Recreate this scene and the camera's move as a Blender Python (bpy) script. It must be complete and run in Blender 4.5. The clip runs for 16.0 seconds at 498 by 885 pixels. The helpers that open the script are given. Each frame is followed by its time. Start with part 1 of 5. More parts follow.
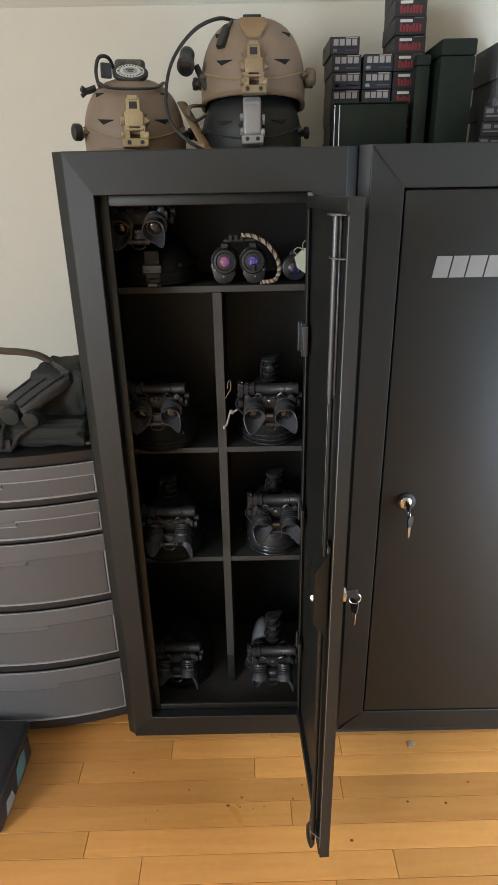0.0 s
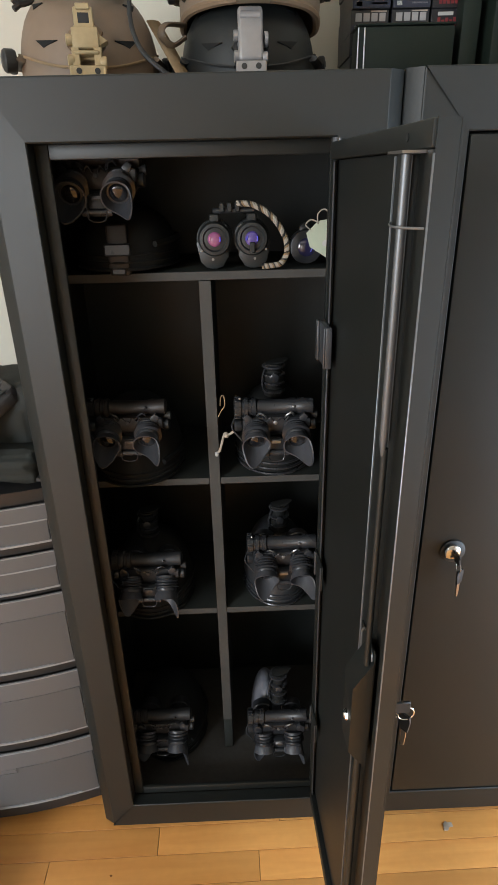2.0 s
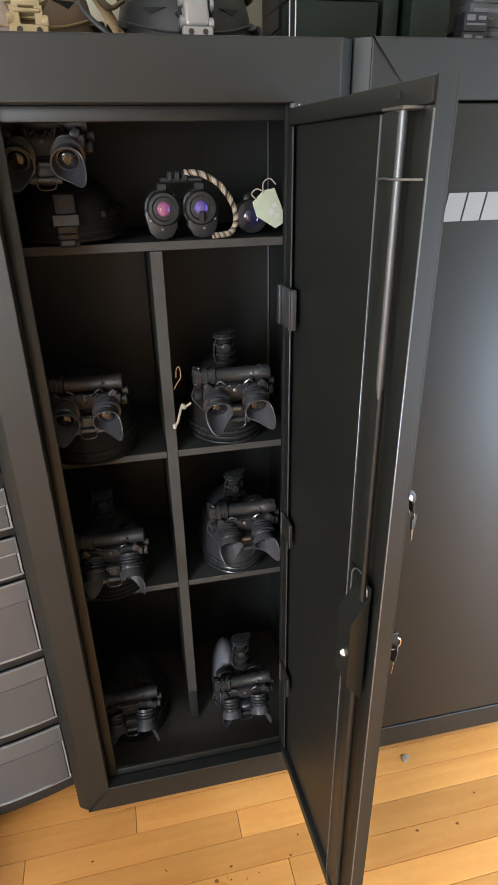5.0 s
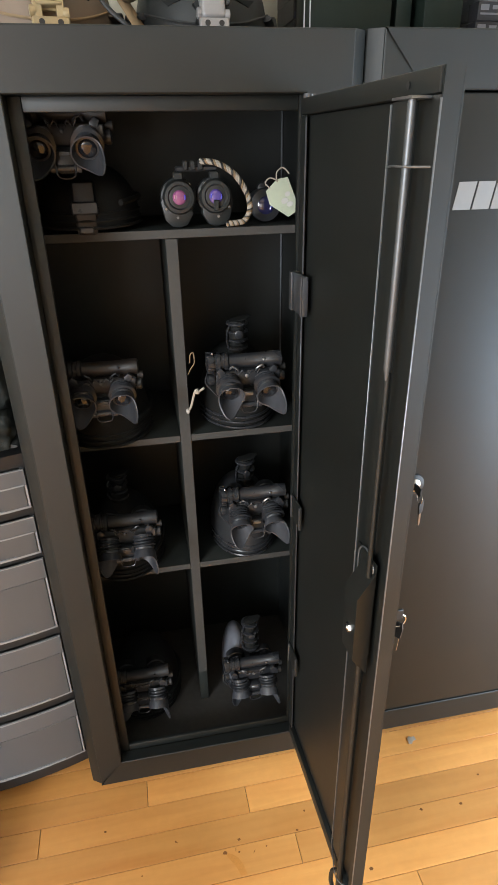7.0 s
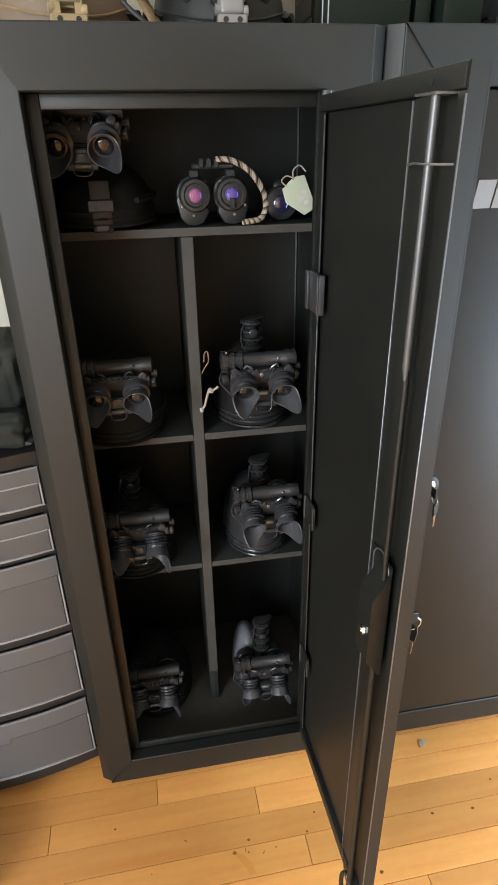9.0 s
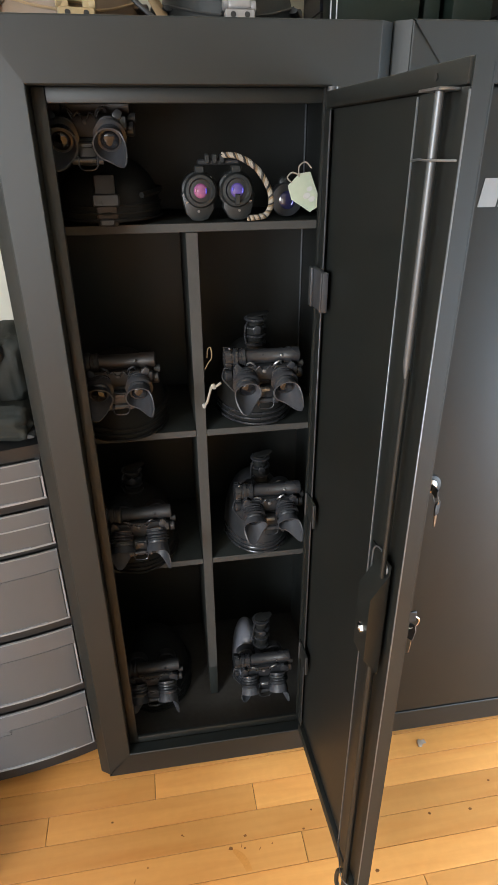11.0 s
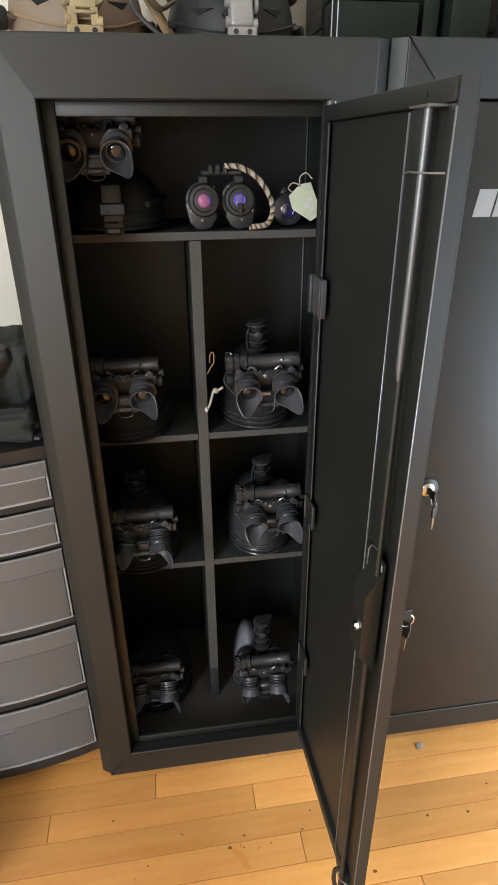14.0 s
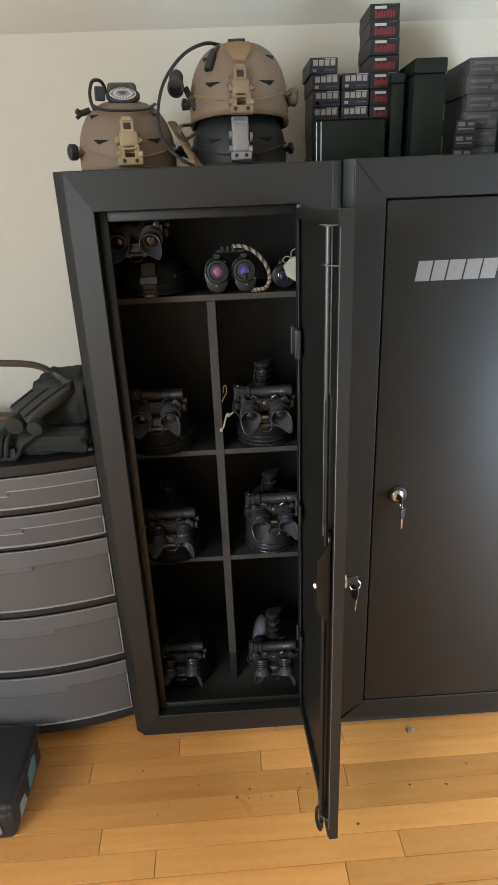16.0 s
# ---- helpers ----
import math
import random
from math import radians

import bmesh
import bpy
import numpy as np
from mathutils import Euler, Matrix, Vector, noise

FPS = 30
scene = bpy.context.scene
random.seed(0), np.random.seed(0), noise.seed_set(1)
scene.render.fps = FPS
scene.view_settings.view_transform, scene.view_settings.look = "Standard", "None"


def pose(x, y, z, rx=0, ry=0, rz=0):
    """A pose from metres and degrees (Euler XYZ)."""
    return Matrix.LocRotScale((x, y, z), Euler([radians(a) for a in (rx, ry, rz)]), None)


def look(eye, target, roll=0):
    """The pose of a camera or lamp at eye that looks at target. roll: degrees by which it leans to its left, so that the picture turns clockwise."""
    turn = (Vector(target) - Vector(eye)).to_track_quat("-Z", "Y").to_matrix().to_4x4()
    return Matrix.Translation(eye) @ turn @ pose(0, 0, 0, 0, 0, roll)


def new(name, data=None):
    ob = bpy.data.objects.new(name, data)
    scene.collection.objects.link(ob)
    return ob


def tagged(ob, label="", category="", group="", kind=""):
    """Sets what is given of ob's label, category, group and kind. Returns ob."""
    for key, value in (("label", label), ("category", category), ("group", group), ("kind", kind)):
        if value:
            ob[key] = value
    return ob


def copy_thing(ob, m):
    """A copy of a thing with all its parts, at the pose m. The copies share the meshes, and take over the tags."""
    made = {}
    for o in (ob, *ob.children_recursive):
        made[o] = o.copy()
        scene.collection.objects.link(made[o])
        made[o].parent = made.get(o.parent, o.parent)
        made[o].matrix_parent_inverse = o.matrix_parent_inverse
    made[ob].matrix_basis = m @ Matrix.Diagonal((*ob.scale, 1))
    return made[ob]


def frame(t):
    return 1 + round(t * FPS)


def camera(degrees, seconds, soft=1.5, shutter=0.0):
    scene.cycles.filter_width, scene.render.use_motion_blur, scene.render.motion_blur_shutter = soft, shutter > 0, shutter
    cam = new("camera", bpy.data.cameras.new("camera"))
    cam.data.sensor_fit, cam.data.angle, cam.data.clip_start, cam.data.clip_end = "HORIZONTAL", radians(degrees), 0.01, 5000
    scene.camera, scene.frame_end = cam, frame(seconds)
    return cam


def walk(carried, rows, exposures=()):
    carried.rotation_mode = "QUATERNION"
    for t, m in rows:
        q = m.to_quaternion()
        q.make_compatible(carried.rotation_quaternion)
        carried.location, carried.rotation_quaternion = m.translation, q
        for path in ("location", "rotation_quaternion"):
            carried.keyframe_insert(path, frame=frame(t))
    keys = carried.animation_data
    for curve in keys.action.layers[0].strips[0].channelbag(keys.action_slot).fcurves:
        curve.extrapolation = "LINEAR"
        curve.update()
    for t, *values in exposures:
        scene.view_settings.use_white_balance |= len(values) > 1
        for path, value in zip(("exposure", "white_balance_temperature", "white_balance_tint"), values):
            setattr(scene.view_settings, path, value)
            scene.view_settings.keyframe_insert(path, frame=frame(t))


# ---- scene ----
cam = camera(46.2, 16.0)
PATH = [
    (0, (0.041, 0.016, 1.331), (0.04, 1.855, 0.543), -1.1),
    (0.5, (0.037, 0.012, 1.321), (0.065, 1.844, 0.52), -1.0),
    (1, (0.031, 0.05, 1.302), (0.062, 1.871, 0.476), -1.2),
    (1.5, (0.038, 0.202, 1.294), (0.059, 2.015, 0.45), -1.5),
    (2, (0.024, 0.318, 1.292), (0.06, 2.134, 0.454), -1.4),
    (2.5, (-0.067, 0.327, 1.298), (0.042, 2.154, 0.493), -1.1),
    (3, (-0.096, 0.332, 1.295), (0.132, 2.16, 0.514), -0.8),
    (3.5, (-0.062, 0.34, 1.294), (0.267, 2.152, 0.513), -1.0),
    (4, (-0.059, 0.327, 1.278), (0.315, 2.116, 0.466), -1.4),
    (4.2, (-0.068, 0.322, 1.272), (0.307, 2.1, 0.436), -1.3),
    (6.3, (-0.082, 0.27, 1.273), (0.256, 2.024, 0.374), -0.9),
    (6.5, (-0.082, 0.27, 1.274), (0.253, 2.024, 0.373), -0.9),
    (7, (-0.085, 0.27, 1.27), (0.239, 2.024, 0.365), -1.1),
    (7.5, (-0.092, 0.27, 1.268), (0.226, 2.024, 0.363), -1.3),
    (8, (-0.091, 0.271, 1.267), (0.22, 2.026, 0.361), -1.3),
    (8.5, (-0.092, 0.273, 1.268), (0.206, 2.031, 0.364), -1.2),
    (9, (-0.09, 0.276, 1.269), (0.199, 2.034, 0.361), -1.1),
    (9.5, (-0.084, 0.277, 1.265), (0.202, 2.032, 0.35), -1.0),
    (12, (-0.084, 0.261, 1.267), (0.177, 2.023, 0.357), -0.4),
    (12.5, (-0.081, 0.252, 1.266), (0.177, 2.016, 0.36), -0.6),
    (13, (-0.078, 0.252, 1.265), (0.177, 2.016, 0.356), -0.8),
    (13.5, (-0.076, 0.255, 1.263), (0.184, 2.018, 0.354), -0.7),
    (14, (-0.081, 0.249, 1.269), (0.175, 2.022, 0.379), -0.4),
    (14.5, (-0.072, 0.227, 1.297), (0.129, 2.02, 0.435), -0.5),
    (15, (-0.013, 0.133, 1.309), (0.091, 1.95, 0.48), -1.2),
    (15.5, (0.017, 0.041, 1.326), (0.071, 1.875, 0.532), -1.8),
    (16, (0.01, -0.041, 1.336), (0.066, 1.808, 0.576), -2.4),
]
EXPOSURES = [(0.0, -0.27), (1.0, -0.27), (2.0, 0.03), (3.0, 0.22), (4.0, 0.36), (14.0, 0.36), (14.8, 0.03), (15.4, -0.22), (16.0, -0.26)]
walk(cam, [(t, look(eye, target, roll)) for t, eye, target, roll in PATH], EXPOSURES)

# ---- world and light ----
world = bpy.data.worlds.new("sky")
scene.world = world
world.use_nodes = True
wn = world.node_tree
sky = wn.nodes.new("ShaderNodeTexSky")
sky.sky_type = 'NISHITA'
sky.sun_disc = False
sky.sun_elevation, sky.sun_rotation = radians(40), radians(200)
wn.links.new(sky.outputs[0], wn.nodes["Background"].inputs[0])
wn.nodes["Background"].inputs[1].default_value = 0.1


def window_light(name, eye, target, sx, sy, watts, color):
    """Sky light in an unseen window opening."""
    data = bpy.data.lights.new(name, 'AREA')
    data.shape, data.size, data.size_y, data.energy, data.color = 'RECTANGLE', sx, sy, watts, color
    ob = new(name, data)
    ob.matrix_world = look(eye, target)
    return ob


window_light("daylight_left", (-2.13, -1.30, 1.42), (0.0, 0.95, 0.8), 1.0, 1.2, 88, (0.88, 0.94, 1.0))
# Set low in an unseen window; stands in for blue glare off the floor.
window_light("daylight_right", (1.74, 0.15, 0.62), (0.0, 0.40, 0.60), 1.0, 1.1, 58, (0.66, 0.82, 1.0))
# Weak fill added from behind to lift the cabinet's front and interior.
window_light("fill_light_back", (-1.55, -2.53, 0.85), (-0.3, 1.0, 0.7), 1.1, 1.1, 12, (0.92, 0.96, 1.0))

# ---- mesh helpers ----
X, Y, Z = Vector((1, 0, 0)), Vector((0, 1, 0)), Vector((0, 0, 1))


def box(bm, x0, x1, y0, y1, z0, z1, bev=0.0, seg=2, m=None):
    mat = Matrix.Translation(((x0 + x1) / 2, (y0 + y1) / 2, (z0 + z1) / 2)) @ Matrix.Diagonal((x1 - x0, y1 - y0, z1 - z0, 1))
    if m is not None:
        mat = m @ mat
    vs = bmesh.ops.create_cube(bm, size=1, matrix=mat)["verts"]
    if bev:
        es = list({e for v in vs for e in v.link_edges})
        bmesh.ops.bevel(bm, geom=es, offset=bev, segments=seg, profile=0.5, affect='EDGES', clamp_overlap=True)
    return bm


def axis_frame(p, q):
    d = (Vector(q) - Vector(p)).normalized()
    u = d.cross(Z if abs(d.z) < 0.9 else X).normalized()
    return d, u, d.cross(u)


def lathe(bm, p, q, profile, seg=24, squash=1.0):
    """Rings of (distance along p to q, radius) round the axis; ends closed."""
    p = Vector(p)
    d, u, v = axis_frame(p, q)
    rings = []
    for h, r in profile:
        rings.append([bm.verts.new(p + d * h + (u * math.cos(a) + v * squash * math.sin(a)) * max(r, 1e-5))
                      for a in (2 * math.pi * i / seg for i in range(seg))])
    for a, b in zip(rings, rings[1:]):
        for i in range(seg):
            j = (i + 1) % seg
            bm.faces.new((a[i], a[j], b[j], b[i]))
    bm.faces.new(rings[0][::-1])
    bm.faces.new(rings[-1])
    return bm


def rod(bm, p, q, r, r2=None, seg=16):
    h = (Vector(q) - Vector(p)).length
    return lathe(bm, p, q, [(0, r), (h, r if r2 is None else r2)], seg)


def smooth_path(points, n=6):
    """Catmull-Rom points through the given ones."""
    pts = [Vector(p) for p in points]
    pts = [2 * pts[0] - pts[1]] + pts + [2 * pts[-1] - pts[-2]]
    out = []
    for a, b, c, d in zip(pts, pts[1:], pts[2:], pts[3:]):
        for i in range(n):
            t = i / n
            out.append(0.5 * ((2 * b) + (c - a) * t + (2 * a - 5 * b + 4 * c - d) * t * t + (3 * b - a - 3 * c + d) * t ** 3))
    return out + [pts[-2]]


def tube(bm, points, r, seg=8, n=6, flat=1.0, taper=None):
    """A hose or strap along a smooth path; flat below 1 makes it a band."""
    pts = smooth_path(points, n)
    rings, u = [], None
    for i, p in enumerate(pts):
        d = (pts[min(i + 1, len(pts) - 1)] - pts[max(i - 1, 0)]).normalized()
        if u is None:
            u = d.cross(Z if abs(d.z) < 0.9 else X).normalized()
        u = (u - d * u.dot(d)).normalized()
        v = d.cross(u)
        k = r if taper is None else r * (1 + (taper - 1) * i / (len(pts) - 1))
        rings.append([bm.verts.new(p + (u * math.cos(a) * k + v * math.sin(a) * k * flat)) for a in (2 * math.pi * j / seg for j in range(seg))])
    for a, b in zip(rings, rings[1:]):
        for i in range(seg):
            j = (i + 1) % seg
            bm.faces.new((a[i], a[j], b[j], b[i]))
    bm.faces.new(rings[0][::-1])
    bm.faces.new(rings[-1])
    return bm


def prism(bm, outline, m, depth, bev=0.0):
    """A flat outline (x, y) in the plane of m, given thickness along m's z."""
    low = [bm.verts.new(m @ Vector((x, y, 0))) for x, y in outline]
    high = [bm.verts.new(m @ Vector((x, y, depth))) for x, y in outline]
    n = len(outline)
    bm.faces.new(low[::-1])
    top = bm.faces.new(high)
    for i in range(n):
        bm.faces.new((low[i], low[(i + 1) % n], high[(i + 1) % n], high[i]))
    if bev:
        bmesh.ops.bevel(bm, geom=list(top.edges), offset=bev, segments=2, profile=0.5, affect='EDGES', clamp_overlap=True)
    return bm


def rumple(bm, amp, freq, cuts=3, seed=0.0):
    """Soft folds and dents in cloth."""
    bmesh.ops.subdivide_edges(bm, edges=list(bm.edges), cuts=cuts, use_grid_fill=True)
    bm.normal_update()
    for v in bm.verts:
        n = noise.noise(v.co * freq + Vector((seed, seed * 2, 0))) + 0.5 * noise.noise(v.co * freq * 2.7 + Vector((0, seed, seed)))
        v.co += v.normal * n * amp
    return bm


def mesh_of(name, bm, material, sharp=38):
    bmesh.ops.recalc_face_normals(bm, faces=bm.faces)
    me = bpy.data.meshes.new(name)
    bm.to_mesh(me)
    bm.free()
    me.polygons.foreach_set("use_smooth", [True] * len(me.polygons))
    me.set_sharp_from_angle(angle=radians(sharp))
    me.materials.append(material)
    return me


def part(name, bm, material, parent, label="", sharp=38):
    ob = new(name, mesh_of(name, bm, material, sharp))
    ob.parent = parent
    return tagged(ob, label)


def thing(name, place, label, category, group="", rz=0.0, kind=""):
    ob = new(name)
    ob.empty_display_size = 0.05
    ob.matrix_basis = place if isinstance(place, Matrix) else pose(*place, 0, 0, rz)
    return tagged(ob, label, category, group, kind)


def solid(name, bm, material, label, category, place=None, group="", kind=""):
    ob = new(name, mesh_of(name, bm, material))
    if place is not None:
        ob.matrix_basis = place
    return tagged(ob, label, category, group, kind)


def B():
    return bmesh.new()


# ---- materials ----
def material(name, base, rough, metal=0.0, spec=0.5, vary=0.12, scale=30.0, bump=0.0, bump_scale=400.0, rough_vary=0.08, second=None, coat=0.0, per_object=0.0):
    """Base colour with stains and grain at two scales, uneven gloss and fine relief."""
    m = bpy.data.materials.new(name)
    m.use_nodes = True
    nt = m.node_tree
    b = nt.nodes["Principled BSDF"]
    b.inputs["Metallic"].default_value, b.inputs["Specular IOR Level"].default_value = metal, spec
    b.inputs["Coat Weight"].default_value = coat
    tc = nt.nodes.new("ShaderNodeTexCoord")
    big, fine = nt.nodes.new("ShaderNodeTexNoise"), nt.nodes.new("ShaderNodeTexNoise")
    big.inputs["Scale"].default_value, big.inputs["Detail"].default_value = scale * 0.2, 5
    fine.inputs["Scale"].default_value, fine.inputs["Detail"].default_value = scale * 4, 3
    for n in (big, fine):
        nt.links.new(tc.outputs["Object"], n.inputs["Vector"])
    mix = nt.nodes.new("ShaderNodeMix")
    mix.data_type = 'RGBA'
    dark = [c * (1 - vary) for c in base]
    light = [min(1, c * (1 + vary)) for c in base] if second is None else list(second)
    mix.inputs[6].default_value, mix.inputs[7].default_value = (*dark, 1), (*light, 1)
    both = nt.nodes.new("ShaderNodeMath")
    both.operation = 'MULTIPLY_ADD'
    both.inputs[1].default_value = 0.35
    nt.links.new(fine.outputs[0], both.inputs[0])
    half = nt.nodes.new("ShaderNodeMath")
    half.operation = 'MULTIPLY'
    half.inputs[1].default_value = 0.65
    nt.links.new(big.outputs[0], half.inputs[0])
    nt.links.new(half.outputs[0], both.inputs[2])
    ramp = nt.nodes.new("ShaderNodeMapRange")
    ramp.inputs[1].default_value, ramp.inputs[2].default_value = 0.3, 0.7
    nt.links.new(both.outputs[0], ramp.inputs[0])
    nt.links.new(ramp.outputs[0], mix.inputs[0])
    colour = mix.outputs[2]
    if per_object:
        info = nt.nodes.new("ShaderNodeObjectInfo")
        hsv = nt.nodes.new("ShaderNodeHueSaturation")
        val = nt.nodes.new("ShaderNodeMapRange")
        val.inputs[3].default_value, val.inputs[4].default_value = 1 - per_object, 1 + per_object
        nt.links.new(info.outputs["Random"], val.inputs[0])
        nt.links.new(val.outputs[0], hsv.inputs["Value"])
        nt.links.new(colour, hsv.inputs["Color"])
        colour = hsv.outputs[0]
    nt.links.new(colour, b.inputs["Base Color"])
    rr = nt.nodes.new("ShaderNodeMapRange")
    rr.inputs[1].default_value, rr.inputs[2].default_value = 0.3, 0.7
    rr.inputs[3].default_value, rr.inputs[4].default_value = max(0.02, rough - rough_vary), min(1, rough + rough_vary)
    nt.links.new(big.outputs[0], rr.inputs[0])
    nt.links.new(rr.outputs[0], b.inputs["Roughness"])
    if bump:
        grain = nt.nodes.new("ShaderNodeTexNoise")
        grain.inputs["Scale"].default_value, grain.inputs["Detail"].default_value = bump_scale, 3
        nt.links.new(tc.outputs["Object"], grain.inputs["Vector"])
        bn = nt.nodes.new("ShaderNodeBump")
        bn.inputs["Strength"].default_value, bn.inputs["Distance"].default_value = bump, 0.001
        nt.links.new(grain.outputs[0], bn.inputs["Height"])
        nt.links.new(bn.outputs[0], b.inputs["Normal"])
    return m


def wood_floor():
    """Varnished maple strips: long grain, flecks and a shade of its own for every strip."""
    m = material("maple", (0.73, 0.345, 0.098), 0.34, vary=0.07, scale=14, rough_vary=0.1, per_object=0.17)
    nt = m.node_tree
    b = nt.nodes["Principled BSDF"]
    tc = nt.nodes["Texture Coordinate"]
    stretch = nt.nodes.new("ShaderNodeMapping")
    stretch.inputs["Scale"].default_value = (2.6, 34.0, 34.0)
    info = nt.nodes.new("ShaderNodeObjectInfo")
    nt.links.new(tc.outputs["Object"], stretch.inputs["Vector"])
    nt.links.new(info.outputs["Random"], stretch.inputs["Location"])
    grain = nt.nodes.new("ShaderNodeTexNoise")
    grain.inputs["Scale"].default_value, grain.inputs["Detail"].default_value, grain.inputs["Distortion"].default_value = 1.5, 6, 0.6
    nt.links.new(stretch.outputs[0], grain.inputs["Vector"])
    old = b.inputs["Base Color"].links[0].from_socket
    mul = nt.nodes.new("ShaderNodeMix")
    mul.data_type, mul.blend_type = 'RGBA', 'MULTIPLY'
    ramp = nt.nodes.new("ShaderNodeMapRange")
    ramp.inputs[1].default_value, ramp.inputs[2].default_value, ramp.inputs[3].default_value, ramp.inputs[4].default_value = 0.3, 0.75, 0.0, 0.42
    nt.links.new(grain.outputs[0], ramp.inputs[0])
    nt.links.new(ramp.outputs[0], mul.inputs[0])
    nt.links.new(old, mul.inputs[6])
    mul.inputs[7].default_value = (0.74, 0.58, 0.42, 1)
    # reddish heart streaks and small mineral flecks
    heart = nt.nodes.new("ShaderNodeTexNoise")
    heart.inputs["Scale"].default_value, heart.inputs["Detail"].default_value = 0.35, 4
    nt.links.new(stretch.outputs[0], heart.inputs["Vector"])
    hr = nt.nodes.new("ShaderNodeMapRange")
    hr.inputs[1].default_value, hr.inputs[2].default_value, hr.inputs[3].default_value, hr.inputs[4].default_value = 0.54, 0.72, 0.0, 0.5
    nt.links.new(heart.outputs[0], hr.inputs[0])
    red = nt.nodes.new("ShaderNodeMix")
    red.data_type, red.blend_type = 'RGBA', 'MULTIPLY'
    red.inputs[7].default_value = (0.80, 0.56, 0.40, 1)
    nt.links.new(hr.outputs[0], red.inputs[0])
    nt.links.new(mul.outputs[2], red.inputs[6])
    nt.links.new(red.outputs[2], b.inputs["Base Color"])
    b.inputs["Coat Weight"].default_value, b.inputs["Coat Roughness"].default_value = 0.3, 0.25
    return m


def clear(name, tint, rough, through_it=0.7):
    """Milky plastic that lets part of the light straight through."""
    m = bpy.data.materials.new(name)
    m.use_nodes = True
    nt = m.node_tree
    b = nt.nodes["Principled BSDF"]
    b.inputs["Base Color"].default_value = (*tint, 1)
    b.inputs["Roughness"].default_value = rough
    n = nt.nodes.new("ShaderNodeTexNoise")
    n.inputs["Scale"].default_value, n.inputs["Detail"].default_value = 9, 4
    tc = nt.nodes.new("ShaderNodeTexCoord")
    nt.links.new(tc.outputs["Object"], n.inputs["Vector"])
    mr = nt.nodes.new("ShaderNodeMapRange")
    mr.inputs[3].default_value, mr.inputs[4].default_value = rough - 0.08, rough + 0.08
    nt.links.new(n.outputs[0], mr.inputs[0])
    nt.links.new(mr.outputs[0], b.inputs["Roughness"])
    tr = nt.nodes.new("ShaderNodeBsdfTransparent")
    mx = nt.nodes.new("ShaderNodeMixShader")
    mx.inputs[0].default_value = through_it
    nt.links.new(b.outputs[0], mx.inputs[1])
    nt.links.new(tr.outputs[0], mx.inputs[2])
    nt.links.new(mx.outputs[0], nt.nodes["Material Output"].inputs[0])
    return m


M_STEEL = material("black_powder_coat", (0.0074, 0.0092, 0.0083), 0.52, spec=0.56, vary=0.15, scale=8, bump=0.05, bump_scale=1400, rough_vary=0.06)
M_INSIDE = material("black_liner", (0.024, 0.027, 0.024), 0.65, spec=0.4, vary=0.2, scale=20, bump=0.15, bump_scale=700)
# Lighter black for the bottom panels: light bounced off the floor, put into colour.
M_BOTTOM_LIFTED = material("lightened_black_paint", (0.050, 0.046, 0.041), 0.7, spec=0.3, vary=0.3, scale=25, bump=0.1, bump_scale=700)
M_EDGE = material("bare_steel", (0.45, 0.45, 0.46), 0.35, metal=1.0, vary=0.1)
M_CHROME = material("nickel", (0.75, 0.74, 0.72), 0.18, metal=1.0, vary=0.05)
M_RUBBER = material("black_rubber", (0.018, 0.018, 0.018), 0.55, vary=0.2, bump=0.1, bump_scale=300)
M_WALL = material("eggshell_paint", (0.58, 0.560, 0.482), 0.75, vary=0.025, scale=6, bump=0.12, bump_scale=120)
M_CEIL = material("ceiling_paint", (0.58, 0.57, 0.505), 0.85, vary=0.03, scale=5, bump=0.15, bump_scale=90)
M_FLOOR = wood_floor()
M_GAP = material("dark_joint", (0.20, 0.095, 0.036), 0.8, vary=0.3)
M_CART = material("cart_plastic", (0.017, 0.017, 0.018), 0.45, vary=0.15, bump=0.12, bump_scale=500)
M_DRAWER = clear("milky_plastic", (0.138, 0.140, 0.145), 0.38, 0.30)
M_DRAWER_LIP = clear("milky_plastic_band", (0.150, 0.152, 0.158), 0.36, 0.24)
M_DRAWER_EDGE = clear("milky_plastic_lip", (0.34, 0.345, 0.36), 0.3, 0.15)
M_LOGO = material("silver_print", (0.25, 0.25, 0.245), 0.5, vary=0.06)
# Pale metal for thin bright lines, mostly highlights painted along folded black edges.
M_BRIGHT_LINE = material("bright_line_metal", (0.22, 0.235, 0.25), 0.34, metal=0.7, vary=0.1)
M_CLIP = material("satin_clip", (0.11, 0.115, 0.125), 0.33, metal=0.6, vary=0.1)
M_BRASS = material("key_blade", (0.55, 0.42, 0.30), 0.3, metal=1.0, vary=0.1)
M_TAN = material("tan_shell", (0.195, 0.140, 0.097), 0.58, vary=0.10, scale=16, bump=0.25, bump_scale=900)
M_TAN_TRIM = material("tan_trim", (0.19, 0.125, 0.075), 0.7, vary=0.12, bump=0.2, bump_scale=500)
M_TAN_DARK = material("brown_rail", (0.12, 0.085, 0.055), 0.55, vary=0.15, bump=0.1)
M_TAPE = material("loop_tape", (0.25, 0.165, 0.085), 0.95, vary=0.12, bump=0.6, bump_scale=900)
M_CORD = material("tan_cord", (0.26, 0.18, 0.10), 0.85, vary=0.2, bump=0.4, bump_scale=900)
M_CORD_LIGHT = material("sand_cord", (0.40, 0.36, 0.30), 0.85, vary=0.2, bump=0.4, bump_scale=900)
M_BRONZE = material("bronze_anodised", (0.38, 0.29, 0.16), 0.5, metal=0.25, vary=0.15, scale=40)
